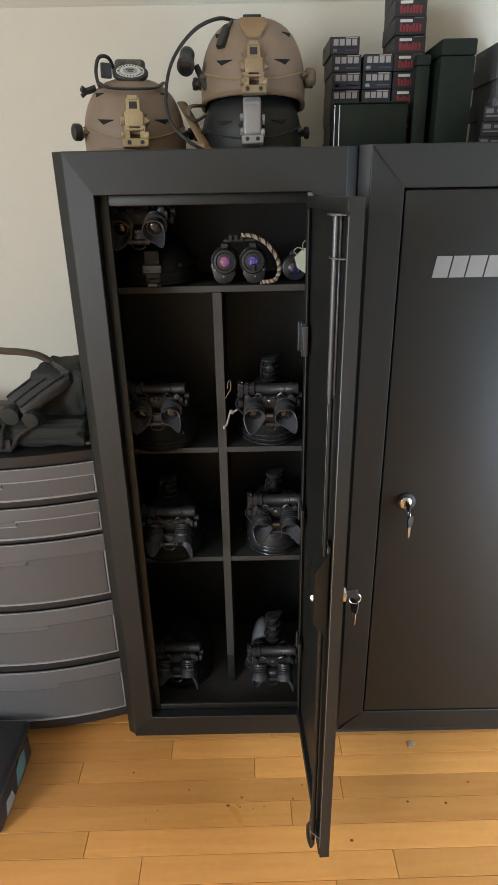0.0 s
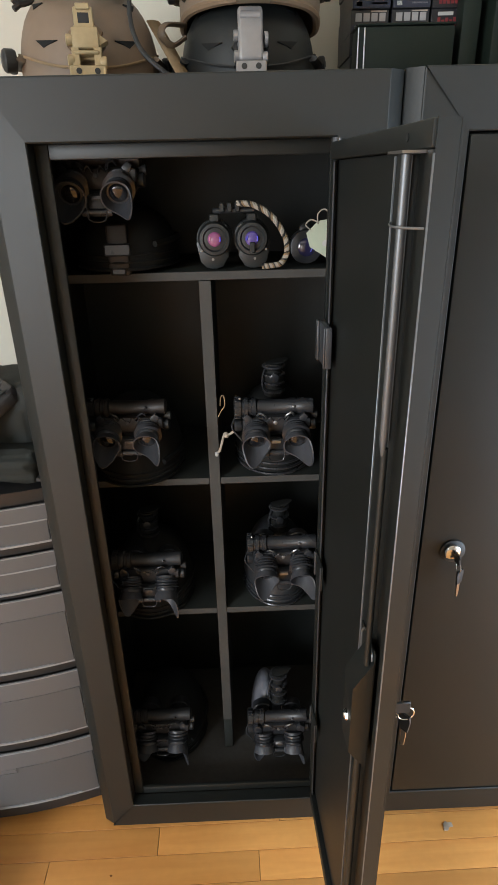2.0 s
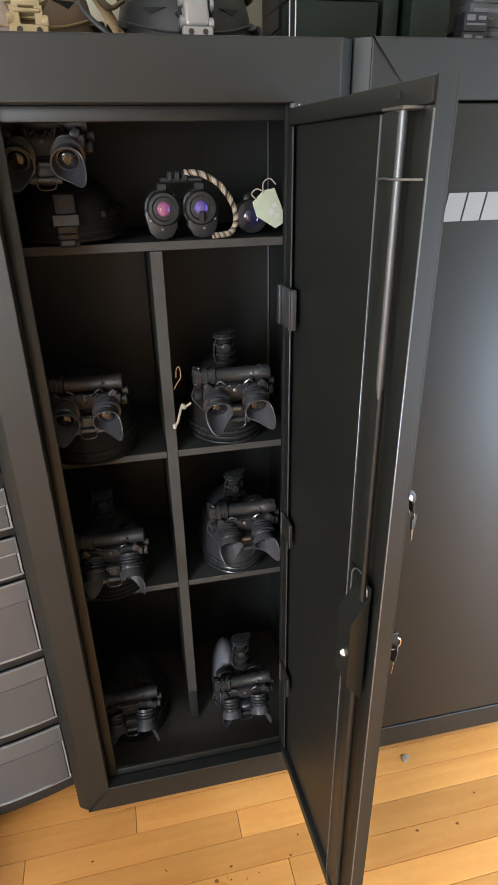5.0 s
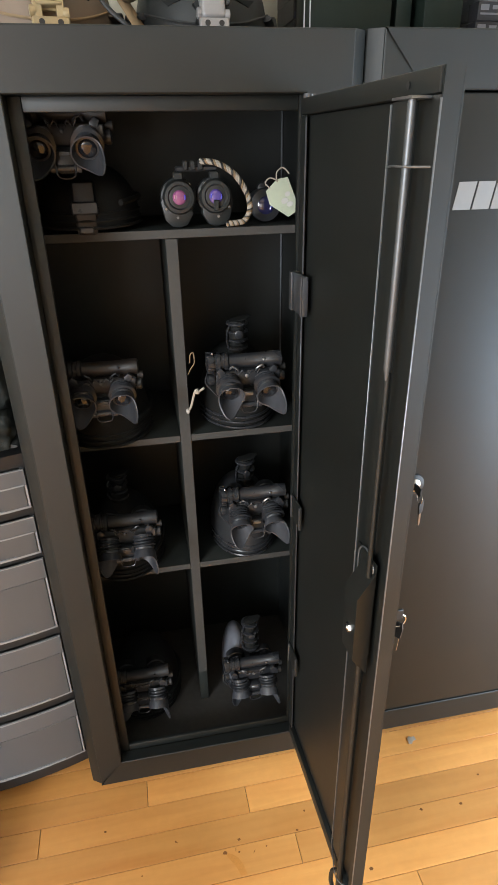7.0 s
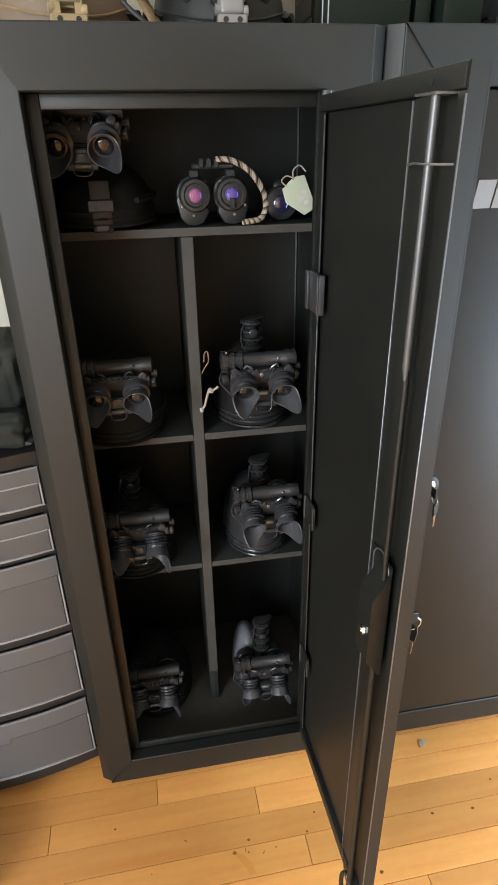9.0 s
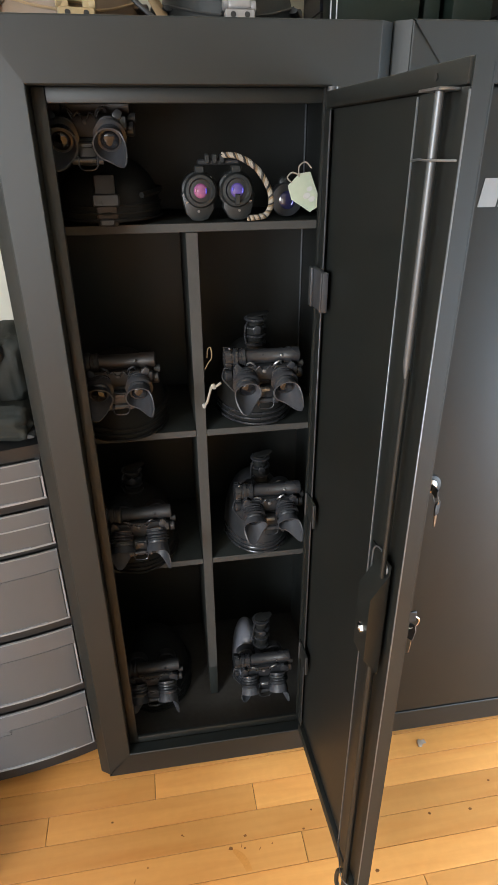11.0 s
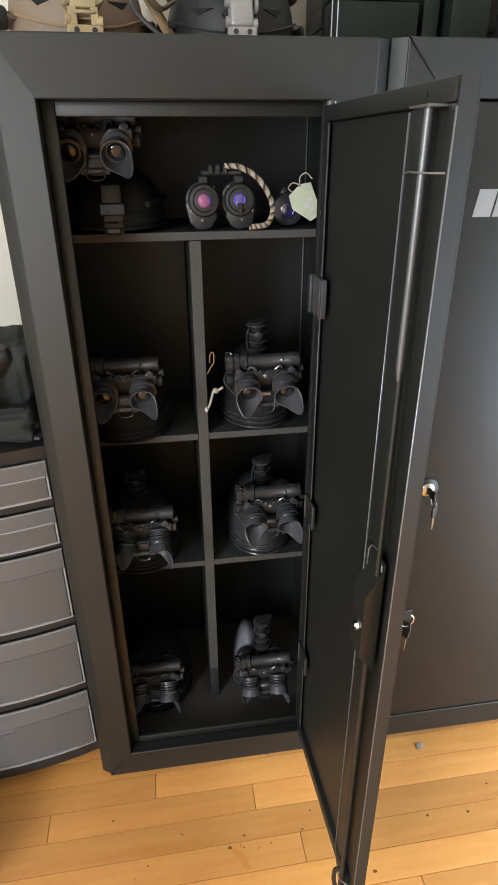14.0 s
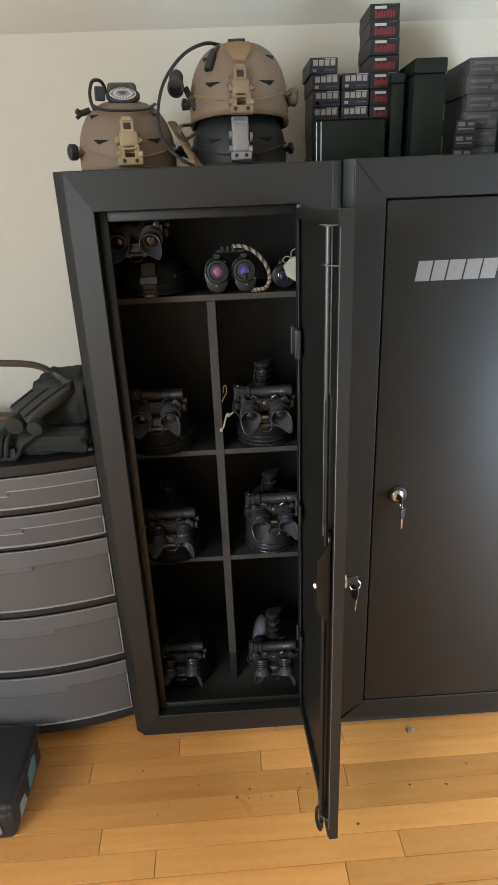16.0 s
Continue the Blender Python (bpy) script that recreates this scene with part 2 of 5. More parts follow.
M_BRONZE_DARK = material("brown_anodised", (0.25, 0.185, 0.11), 0.5, metal=0.25, vary=0.15, scale=40)
M_GREY = material("grey_anodised", (0.30, 0.29, 0.29), 0.42, metal=0.4, vary=0.1)
M_OLIVE = material("olive_nylon", (0.085, 0.080, 0.060), 0.85, vary=0.2, bump=0.5, bump_scale=800)
M_SHELL_BLACK = material("black_shell", (0.008, 0.010, 0.010), 0.55, vary=0.15, scale=18, bump=0.3, bump_scale=800)
M_SHELL_SATIN = material("satin_shell", (0.028, 0.030, 0.033), 0.40, vary=0.15, scale=18, bump=0.2, bump_scale=800)
M_SHELL_DIM = material("dim_shell", (0.012, 0.0125, 0.012), 0.75, spec=0.2, vary=0.15, scale=18, bump=0.3, bump_scale=800)
M_SHELF_EDGE = material("shelf_edging", (0.055, 0.054, 0.050), 0.7, vary=0.15, scale=30, bump=0.3, bump_scale=600)
M_SHELL_LIT = material("lit_grey_shell", (0.16, 0.165, 0.19), 0.5, vary=0.12, scale=18, bump=0.2, bump_scale=800)
M_WHITE = material("white_print", (0.50, 0.50, 0.48), 0.6, vary=0.05)
M_GLASS = material("dark_lens", (0.012, 0.012, 0.014), 0.06, spec=0.8, vary=0.1)
M_CARD_BLACK = material("black_card", (0.017, 0.017, 0.020), 0.5, vary=0.2, scale=40, per_object=0.15)
M_CARD_GREY = material("grey_card", (0.085, 0.09, 0.095), 0.6, vary=0.15, scale=30, per_object=0.15)
M_PRINT = material("pale_print", (0.32, 0.31, 0.31), 0.5, vary=0.12)
M_PRINT_TAN = material("tan_print", (0.40, 0.33, 0.27), 0.5, vary=0.12)
M_PRINT_DIM = material("dim_print", (0.15, 0.15, 0.165), 0.5, vary=0.15)
M_PRINT_BLUE = material("navy_print", (0.018, 0.022, 0.042), 0.5, vary=0.15)
M_PRINT_RED = material("red_print", (0.20, 0.025, 0.030), 0.5, vary=0.15)
M_GREEN = material("olive_green_paint", (0.007, 0.013, 0.009), 0.66, spec=0.3, vary=0.18, scale=14, bump=0.15, bump_scale=500)
M_WIRE = material("steel_wire", (0.36, 0.37, 0.38), 0.45, metal=0.8, vary=0.1)
M_NVG = material("goggle_black", (0.026, 0.027, 0.030), 0.30, vary=0.2, scale=50, bump=0.15, bump_scale=700)
M_NVG_POD = material("goggle_grey", (0.020, 0.022, 0.022), 0.45, vary=0.18, scale=50, bump=0.15, bump_scale=700)
M_NVG_RING = material("goggle_ring", (0.034, 0.035, 0.039), 0.28, vary=0.2, scale=50)
# Darkened copies for goggles on the left: the compartments' shade put into colour.
M_NVG_SHADED = material("goggle_black_shaded", (0.012, 0.012, 0.013), 0.6, vary=0.2, scale=50, bump=0.15, bump_scale=700)
M_CUP_SHADED = material("shaded_rubber_cup", (0.034, 0.035, 0.040), 0.5, vary=0.15, scale=40, bump=0.1)
M_NVG_BROWN_DIM = material("goggle_brown_dimmed", (0.015, 0.011, 0.009), 0.5, vary=0.2, scale=40)
M_NVG_BRIGHT = material("goggle_metal", (0.36, 0.36, 0.37), 0.3, metal=0.8, vary=0.15)
M_CUP = material("grey_rubber_cup", (0.060, 0.062, 0.070), 0.42, vary=0.15, scale=40, bump=0.1)
M_LENS_RED = material("violet_lens", (0.30, 0.09, 0.22), 0.08, spec=0.8, vary=0.35, scale=60, coat=1.0)
M_LENS_BLUE = material("blue_lens", (0.10, 0.07, 0.30), 0.08, spec=0.8, vary=0.35, scale=60, coat=1.0)
M_LENS_DARK = material("dusky_blue_lens", (0.03, 0.03, 0.09), 0.08, spec=0.8, vary=0.3, coat=1.0)
# Colours of the glints that are modelled as small arcs on the lenses.
M_LENS_GLINT = material("blue_glint", (0.12, 0.12, 0.85), 0.15, vary=0.1, coat=1.0)
M_LENS_GLINT_ROSE = material("rose_glint", (0.65, 0.30, 0.40), 0.15, vary=0.1, coat=1.0)
M_TAG = material("green_paper", (0.45, 0.50, 0.38), 0.8, vary=0.08)
M_NYLON = material("black_nylon", (0.014, 0.017, 0.015), 0.8, vary=0.2, scale=30, bump=0.6, bump_scale=700)
M_NYLON_GREY = material("charcoal_nylon", (0.045, 0.044, 0.044), 0.85, vary=0.2, scale=30, bump=0.6, bump_scale=700)
M_BELT = material("brown_webbing", (0.085, 0.062, 0.045), 0.85, vary=0.2, scale=30, bump=0.6, bump_scale=600)
M_PALE = material("pale_plastic", (0.22, 0.215, 0.20), 0.5, vary=0.1)
M_ORANGE = material("orange_plastic", (0.80, 0.30, 0.09), 0.5, vary=0.1)
M_RED = material("red_fabric", (0.80, 0.06, 0.05), 0.7, vary=0.15)
M_TEAL = material("teal_print", (0.09, 0.19, 0.18), 0.5, vary=0.3)
M_GREYSCRAP = material("grey_paper", (0.36, 0.29, 0.22), 0.6, vary=0.2)
M_KNOT = material("dark_knot", (0.20, 0.085, 0.030), 0.85, spec=0.1, vary=0.3, scale=200)
M_FLAME = material("heartwood", (0.60, 0.25, 0.055), 0.4, vary=0.15, scale=60)

# ---- setting ----
FRONT = 1.115
WALL_Y = 1.66
KNEE = 1.733
LEFT, RIGHT, BACK, TOP = -2.2, 1.8, -2.6, 2.45


def wall_with_opening(name, along, at, span, top, hole, label):
    """A wall 0.12 thick with one opening; along is the axis that it runs on."""
    bm = B()
    t0, t1 = at
    (a0, a1), (h0, h1, z0, z1) = span, hole
    for u0, u1, w0, w1 in ((a0, h0, 0, top), (h1, a1, 0, top), (h0, h1, 0, z0), (h0, h1, z1, top)):
        if along == "x":
            box(bm, u0, u1, t0, t1, w0, w1)
        else:
            box(bm, t0, t1, u0, u1, w0, w1)
    return solid(name, bm, M_WALL, label, "wall", kind="structure")


bm = B()
box(bm, LEFT, RIGHT, WALL_Y, WALL_Y + 0.12, -0.06, 1.8)
solid("wall_north", bm, M_WALL, "low off-white painted knee wall behind the cabinets", "wall", kind="structure")
wall_with_opening("wall_west", "y", (LEFT - 0.12, LEFT), (BACK - 0.12, WALL_Y + 0.12), TOP + 0.1, (-1.85, -0.75, 0.78, 2.08), "off-white painted side wall with a window opening")
wall_with_opening("wall_south", "x", (BACK - 0.12, BACK), (LEFT, RIGHT), TOP + 0.1, (-2.15, -0.95, 0.25, 1.45), "unseen off-white painted wall with an added window opening")
wall_with_opening("wall_east", "y", (RIGHT, RIGHT + 0.12), (BACK - 0.12, WALL_Y + 0.12), TOP + 0.1, (-0.40, 0.70, 0.02, 1.22), "off-white painted side wall with a window opening")
# Sloped attic ceiling that rises from the knee wall, then a flat part.
bm = B()
rise = TOP - KNEE
prism(bm, [(WALL_Y + 0.1, KNEE - 0.1), (WALL_Y + 0.1, KNEE + 0.1), (WALL_Y - rise + 0.05, TOP + 0.12), (BACK - 0.1, TOP + 0.12), (BACK - 0.1, TOP), (WALL_Y - rise, TOP), (WALL_Y, KNEE)],
      Matrix(((0, 0, 1, LEFT - 0.1), (1, 0, 0, 0), (0, 1, 0, 0), (0, 0, 0, 1))), RIGHT - LEFT + 0.2)
solid("ceiling", bm, M_CEIL, "pale grey sloping painted attic ceiling", "ceiling", kind="structure")


def window_frame_at(name, m, w, h, label):
    """Painted casing in the opening, with a sash bar."""
    win = thing(name, m, label, "window", kind="structure")
    bm = B()
    for x0, x1, z0, z1 in ((-w / 2, -w / 2 + 0.05, 0, h), (w / 2 - 0.05, w / 2, 0, h), (-w / 2 + 0.05, w / 2 - 0.05, 0, 0.05), (-w / 2 + 0.05, w / 2 - 0.05, h - 0.05, h)):
        box(bm, x0, x1, 0.05, 0.10, z0, z1)
    part("window_frame", bm, M_WALL, win)
    bm = B()
    box(bm, -w / 2 + 0.05, w / 2 - 0.05, 0.055, 0.095, h / 2 - 0.02, h / 2 + 0.02)
    part("sash_bar", bm, M_WALL, win)


# The back window is made up to hold the fill light.
window_frame_at("added_window_3", pose(-1.55, BACK, 0.25, 0, 0, 180), 1.2, 1.2, "unseen white painted sash window with daylight")
window_frame_at("window_1", pose(LEFT, -1.30, 0.78, 0, 0, 90), 1.1, 1.3, "unseen white painted sash window with daylight")
window_frame_at("window_2", pose(RIGHT, 0.15, 0.02, 0, 0, -90), 1.1, 1.2, "unseen white painted sash window with daylight")

# ---- steel cabinets ----
DEPTH = 0.42


def mitre_band(a, b, c, d, turn_back, back=0.0):
    """One band of the front border between outer points a, b and inner points c, d: folded sheet with a rolled outer edge and an inner return."""
    bm = B()
    ux, uz = b[0] - a[0], b[1] - a[1]
    n = math.hypot(ux, uz)
    ux, uz = ux / n, uz / n
    full = abs((c[0] - a[0]) * -uz + (c[1] - a[1]) * ux)
    g, t = 0.00002, 0.0016
    prof = [(0.0, 0.034), (0.0, 0.0020), (0.0006, 0.0006), (0.0020, 0.0), (full - 0.0015, 0.0), (full, 0.0015), (full, turn_back),
            (full - t, turn_back), (full - t, t + 0.001), (0.005, t + 0.001), (t + 0.001, 0.005), (t + 0.001, 0.034)]
    rows = []
    for k, y in prof:
        f = k / full
        rows.append([bm.verts.new((p[0] + (q[0] - p[0]) * f + s * ux * g, y + back * (1 - f), p[1] + (q[1] - p[1]) * f + s * uz * g)) for p, q, s in ((a, c, 1), (b, d, -1))])
    for r0, r1 in zip(rows, rows[1:] + rows[:1]):
        bm.faces.new((r0[0], r0[1], r1[1], r1[0]))
    return bm


def cabinet_shell(cab, w, h, z0, ox0, ox1, oz0, oz1):
    """Welded body, plinth, mitred border and door stop of a steel cabinet; y = 0 is the front."""
    t = 0.012
    for name, x0, x1, y0, y1, u0, u1 in (("side_panel", -w / 2, -w / 2 + t, 0.0345, DEPTH, z0, h), ("side_panel", w / 2 - t, w / 2, 0.0345, DEPTH, z0, h),
                                         ("back_panel", -w / 2 + t, w / 2 - t, DEPTH - t, DEPTH, z0, h), ("top_panel", -w / 2 + t, w / 2 - t, 0.0345, DEPTH - t, h - t, h),
                                         ("bottom_panel", -w / 2 + t, w / 2 - t, 0.0345, DEPTH - t, z0, z0 + 0.02)):
        part(name, box(B(), x0, x1, y0, y1, u0, u1), M_BOTTOM_LIFTED if name == "bottom_panel" else M_STEEL, cab)
    bm = B()
    box(bm, -w / 2 + 0.02, w / 2 - 0.02, 0.03, DEPTH - 0.02, 0, z0 - 0.0005)
    part("plinth", bm, M_INSIDE, cab)
    ch = 0.019
    for sx in (-1, 1):
        bm = B()
        prism(bm, [(sx * (w / 2 - ch - 0.0003), 0.0058 if sx < 0 else 0.0018), (sx * (w / 2 - 0.0012), ch - 0.002), (sx * w / 2, ch), (sx * w / 2, 0.0341), (sx * (w / 2 - ch - 0.0003), 0.0341)][::sx],
              Matrix(((1, 0, 0, 0), (0, 1, 0, 0), (0, 0, 1, z0), (0, 0, 0, 1))), h - z0)
        part("corner_facet", bm, M_STEEL, cab)
    v = w / 2 - ch
    o = [(-v, z0), (v, z0), (v, h), (-v, h)]
    i = [(ox0, oz0), (ox1, oz0), (ox1, oz1), (ox0, oz1)]
    for k, name in enumerate(("bottom_rail", "side_rail", "top_rail", "side_rail")):
        a, b, c, d = o[k], o[(k + 1) % 4], i[k], i[(k + 1) % 4]
        part(name, mitre_band(a, b, c, d, 0.024, 0.004 if k == 3 else 0.0), M_STEEL, cab, sharp=12)
    bm = B()
    s = 0.018
    y0, y1 = 0.0255, 0.034
    box(bm, ox0, ox0 + s, y0, y1, oz0, oz1, 0.002)
    box(bm, ox1 - s * 0.2, ox1, y0, y1, oz0, oz1)
    box(bm, ox0 + s, ox1 - s * 0.2, y0, y1, oz1 - s, oz1, 0.002)
    box(bm, ox0 + s, ox1 - s * 0.2, y0, y1, oz0, oz0 + s, 0.002)
    part("door_stop", bm, M_STEEL, cab)


# Open cabinet
CW, CH, CZ = 0.526, 1.400, 0.034
CX = -0.0255
cab1 = thing("steel_cabinet", (CX, FRONT, 0), "black powder-coated steel gun cabinet standing open, shelves inside", "cabinet", "steel cabinets")
OX0, OX1, OZ0, OZ1 = -0.220 - CX, 0.156 - CX, 0.098, 1.330
cabinet_shell(cab1, CW, CH, CZ, OX0, OX1, OZ0, OZ1)
SY = 0.163
wi = CW / 2 - 0.013
for z in (1.151, 0.780, 0.474):
    bm = B()
    if z > 1:
        box(bm, -wi, wi, SY, DEPTH - 0.014, z - 0.013, z, 0.0015)
        sh = part("shelf", bm, M_INSIDE, cab1)
        part("edging", box(B(), -wi, wi, SY - 0.0022, SY - 0.0002, z - 0.013, z + 0.0005, 0.0006, 1), M_SHELF_EDGE, sh)
    else:
        for x0, x1 in ((-wi, -0.0315 - CX - 0.0), (-0.0115 - CX, wi)):
            bm = B()
            box(bm, x0, x1, SY, DEPTH - 0.014, z - 0.013, z, 0.0015)
            sh = part("shelf", bm, M_INSIDE, cab1)
            part("edging", box(B(), x0 + 0.0005, x1 - 0.0005, SY - 0.0022, SY - 0.0002, z - 0.013, z + 0.0005, 0.0006, 1), M_SHELF_EDGE, sh)
bm = B()
box(bm, -0.031 - CX, -0.012 - CX, SY - 0.001, DEPTH - 0.014, CZ + 0.021, 1.1375, 0.0015)
dv = part("divider", bm, M_INSIDE, cab1)
# Edging stops at 0.15: the divider's fade into shade, put into the shape.
part("edging", box(B(), -0.0313 - CX, -0.0117 - CX, SY - 0.0032, SY - 0.0012, 0.150, 1.1372, 0.0006, 1), M_SHELF_EDGE, dv)
part("corner_weld", box(B(), wi - 0.0035, wi - 0.0005, DEPTH - 0.0165, DEPTH - 0.0135, 0.80, 1.36, 0.0006, 1), M_BRIGHT_LINE, cab1)

# Door of the open cabinet: hinge edge on the y axis, panel running to local -y, inner face at x = 0, outer face at +x.
DW, DZ0, DZ1, DT, TCH = 0.353, 0.104, 1.324, 0.0185, 0.019
door = part("door", box(B(), DT - 0.0018, DT, -DW, 0, DZ0, DZ1), M_STEEL, cab1, "black steel door swung wide open")
door.matrix_basis = pose(0.150 - CX, 0.0, 0, 0, 0, 2.6)


def door_part(name, bm, mat, label=""):
    return part(name, bm, mat, door, label)


bm = B()
box(bm, 0.0, DT - 0.002, -DW, -DW + 0.002, DZ0, DZ1)
box(bm, 0.0, 0.002, -DW + 0.0021, -DW + 0.015, DZ0 + 0.027, DZ1 - TCH - 0.001)
door_part("edge_flange", bm, M_STEEL)
bm = B()
box(bm, 0.0, DT - 0.002, -0.002, 0, DZ0, DZ1)
box(bm, 0.0, 0.002, -0.016, -0.0021, DZ0 + 0.027, DZ1 - TCH - 0.001)
door_part("hinge_flange", bm, M_STEEL)
bm = B()
box(bm, -0.002, DT - 0.002, -DW + 0.004, -0.004, DZ1 - TCH, DZ1, 0.002)
door_part("top_channel", bm, M_STEEL)
bm = B()
box(bm, -0.002, DT - 0.002, -DW + 0.004, -0.004, DZ0, DZ0 + 0.026, 0.002)
door_part("bottom_channel", bm, M_STEEL)
bm = B()
box(bm, 0.0005, DT - 0.002, -0.3005, -0.2635, DZ0 + 0.027, DZ1 - TCH - 0.001, 0.002)
door_part("stiffener", bm, M_STEEL)
bm = B()
box(bm, 0.0075, 0.0090, -DW + 0.0025, -0.3010, DZ0 + 0.027, DZ1 - TCH - 0.001)
box(bm, 0.0075, 0.0090, -0.2630, -0.0022, DZ0 + 0.027, DZ1 - TCH - 0.001)
door_part("inner_panel", bm, M_STEEL)

# Closed cabinet
C2W, C2H, C2Z = 0.526, 1.402, 0.043
C2X = 0.2392 + C2W / 2
cab2 = thing("steel_cabinet", (C2X, FRONT, 0), "black powder-coated steel gun cabinet, shut and locked, with a silver logo", "cabinet", "steel cabinets")
P0, P1, PZ0, PZ1 = 0.318 - C2X, 0.695 - C2X, 0.105, 1.333
cabinet_shell(cab2, C2W, C2H, C2Z, P0, P1, PZ0, PZ1)
bm = B()
box(bm, P0 + 0.003, P1 - 0.003, 0.001, 0.022, PZ0 + 0.003, PZ1 - 0.003, 0.003)
door2 = part("door", bm, M_STEEL, cab2, "flush black steel door")

# ---- drawer cart ----
CARTX, CARTY = -0.585, 1.135
cart = thing("drawer_cart", (CARTX, CARTY, 0), "black plastic cart with five milky drawers beside the cabinet", "drawer unit")
HALF = 0.285


def bow(x, back=0.0):
    """Front curve of the cart."""
    return 0.047 * (x / HALF) ** 2 + back


def bowed(bm, x0, x1, z0, z1, off, thick, n=14):
    """A curved panel that follows the bow front."""
    xs = [x0 + (x1 - x0) * i / n for i in range(n + 1)]
    ring = [[bm.verts.new((x, bow(x) + off + dy, z)) for x in xs] for dy, z in ((0, z0), (0, z1), (thick, z1), (thick, z0))]
    for a, b in ((0, 1), (1, 2), (2, 3), (3, 0)):
        for i in range(n):
            bm.faces.new((ring[a][i], ring[a][i + 1], ring[b][i + 1], ring[b][i]))
    for e in (0, n):
        bm.faces.new([ring[k][e] for k in range(4)])
    return bm


drawers = ((0.718, 0.796), (0.621, 0.701), (0.442, 0.610), (0.260, 0.421), (0.071, 0.236))
for x in (-HALF, HALF - 0.012):
    part("side_panel", box(B(), x, x + 0.012, 0.055, 0.40, 0.037, 0.815, 0.003), M_CART, cart)
for z0, z1 in ((0.796, 0.822), (0.701, 0.718), (0.610, 0.621), (0.421, 0.442), (0.236, 0.260), (0.036, 0.071)):
    bm = B()
    bowed(bm, -HALF, HALF, z0 + 0.001, z1 - 0.001, 0.004, 0.39)
    part("tray" if z1 > 0.8 else "shelf", bm, M_CART, cart)
for (z0, z1), tab in zip(drawers, (0.090, 0.105, 0.110, 0.130, 0.130)):
    bm = B()
    bowed(bm, -HALF + 0.004, HALF - 0.002, z0 + 0.003, z1 - 0.002, 0.0, 0.003)
    d = part("drawer", bm, M_DRAWER, cart, "milky translucent plastic drawer front")
    lip = min(0.4 * (z1 - z0), 0.045)
    bm = B()
    bowed(bm, -HALF + 0.004, HALF - 0.002, z1 - lip, z1 - 0.002, -0.004, 0.003)
    part("pull_lip", bm, M_DRAWER_LIP, d)
    bm = B()
    bowed(bm, -HALF + 0.004, tab, z1 - lip - 0.011, z1 - lip - 0.0005, -0.004, 0.003)
    part("pull_tab", bm, M_DRAWER_LIP, d)
    shallow = z1 - z0 < 0.1
    bm = B()
    bowed(bm, tab, HALF - 0.006, z1 - lip - 0.0005, z1 - lip + 0.002, -0.0052, 0.0012)
    part("lip_edge", bm, M_DRAWER_EDGE if shallow else M_DRAWER, d)
    bm = B()
    bowed(bm, -HALF + 0.004, tab + 0.002, z1 - lip - 0.0125, z1 - lip - 0.0105, -0.0052, 0.0012)
    part("lip_edge", bm, M_DRAWER_EDGE if shallow else M_DRAWER, d)
    bm = B()
    bowed(bm, -HALF + 0.004, HALF - 0.002, z1 - 0.0022, z1 - 0.0006, -0.0045, 0.004)
    part("rim", bm, M_DRAWER_EDGE, d)
    bm = B()
    bowed(bm, -HALF + 0.004, HALF - 0.002, z0 + 0.001, z0 + 0.005, -0.003, 0.005)
    part("rim", bm, M_DRAWER_EDGE, d)
    bm = B()
    box(bm, HALF - 0.006, HALF - 0.002, bow(HALF) - 0.004, bow(HALF) + 0.001, z0 + 0.005, z1 - 0.002, 0.001)
    part("rim", bm, M_DRAWER_EDGE, d)
    bm = B()
    bowed(bm, HALF - 0.042, HALF - 0.007, z0 + 0.006, z1 - lip - 0.001, -0.004, 0.003, 4)
    part("end_band", bm, M_DRAWER, d)

for x in (-HALF + 0.05, HALF - 0.05):
    for y in (0.09, 0.36):
        bm = B()
        lathe(bm, (x, y, 0.0), (x, y, 1), [(0, 0.016), (0.004, 0.019), (0.020, 0.019), (0.024, 0.024), (0.0365, 0.024)], 16)
        part("foot", bm, M_CART, cart)

# ---- door fittings ----
M_ROD = material("zinc_rod", (0.16, 0.17, 0.18), 0.45, metal=0.7, vary=0.1)
ry = -DW + 0.031
bm = B()
lathe(bm, (-0.010, ry, 1.055), (-0.010, ry, 2), [(0, 0.0015), (0.014, 0.0038), (DZ1 - TCH - 0.0028 - 1.055, 0.0038)], 16)
door_part("lock_rod", bm, M_ROD, "bright zinc-plated locking rod")
bm = B()
rod(bm, (-0.008, ry + 0.001, 0.80), (-0.008, ry + 0.001, 1.062), 0.0034)
door_part("lock_rod", bm, M_STEEL)
bm = B()
rod(bm, (-0.010, ry, DZ0 - 0.004), (-0.010, ry, 0.66), 0.0048)
door_part("lock_rod", bm, M_STEEL)
for z in (1.252, DZ0 + 0.045):
    bm = B()
    tube(bm, [(0.004, ry + 0.066, z - 0.002), (-0.004, ry + 0.050, z - 0.002), (-0.012, ry + 0.022, z), (-0.0165, ry, z), (-0.012, ry - 0.012, z), (0.002, ry - 0.024, z)], 0.0011, 6, 5)
    door_part("rod_guide", bm, M_BRIGHT_LINE)
bm = B()
box(bm, -0.018, 0.004, ry - 0.014, ry + 0.022, DZ1 - TCH - 0.0025, DZ1 - TCH - 0.0005)
door_part("rod_plate", bm, M_EDGE)
# lower rod loop
bm = B()
tube(bm, [(-0.010, ry + 0.006, DZ0 + 0.05), (-0.016, ry + 0.016, DZ0 + 0.03), (-0.016, ry + 0.016, DZ0 - 0.005), (-0.012, ry, DZ0 - 0.012), (-0.010, ry - 0.004, DZ0 + 0.02)], 0.004)
door_part("rod_foot", bm, M_STEEL)
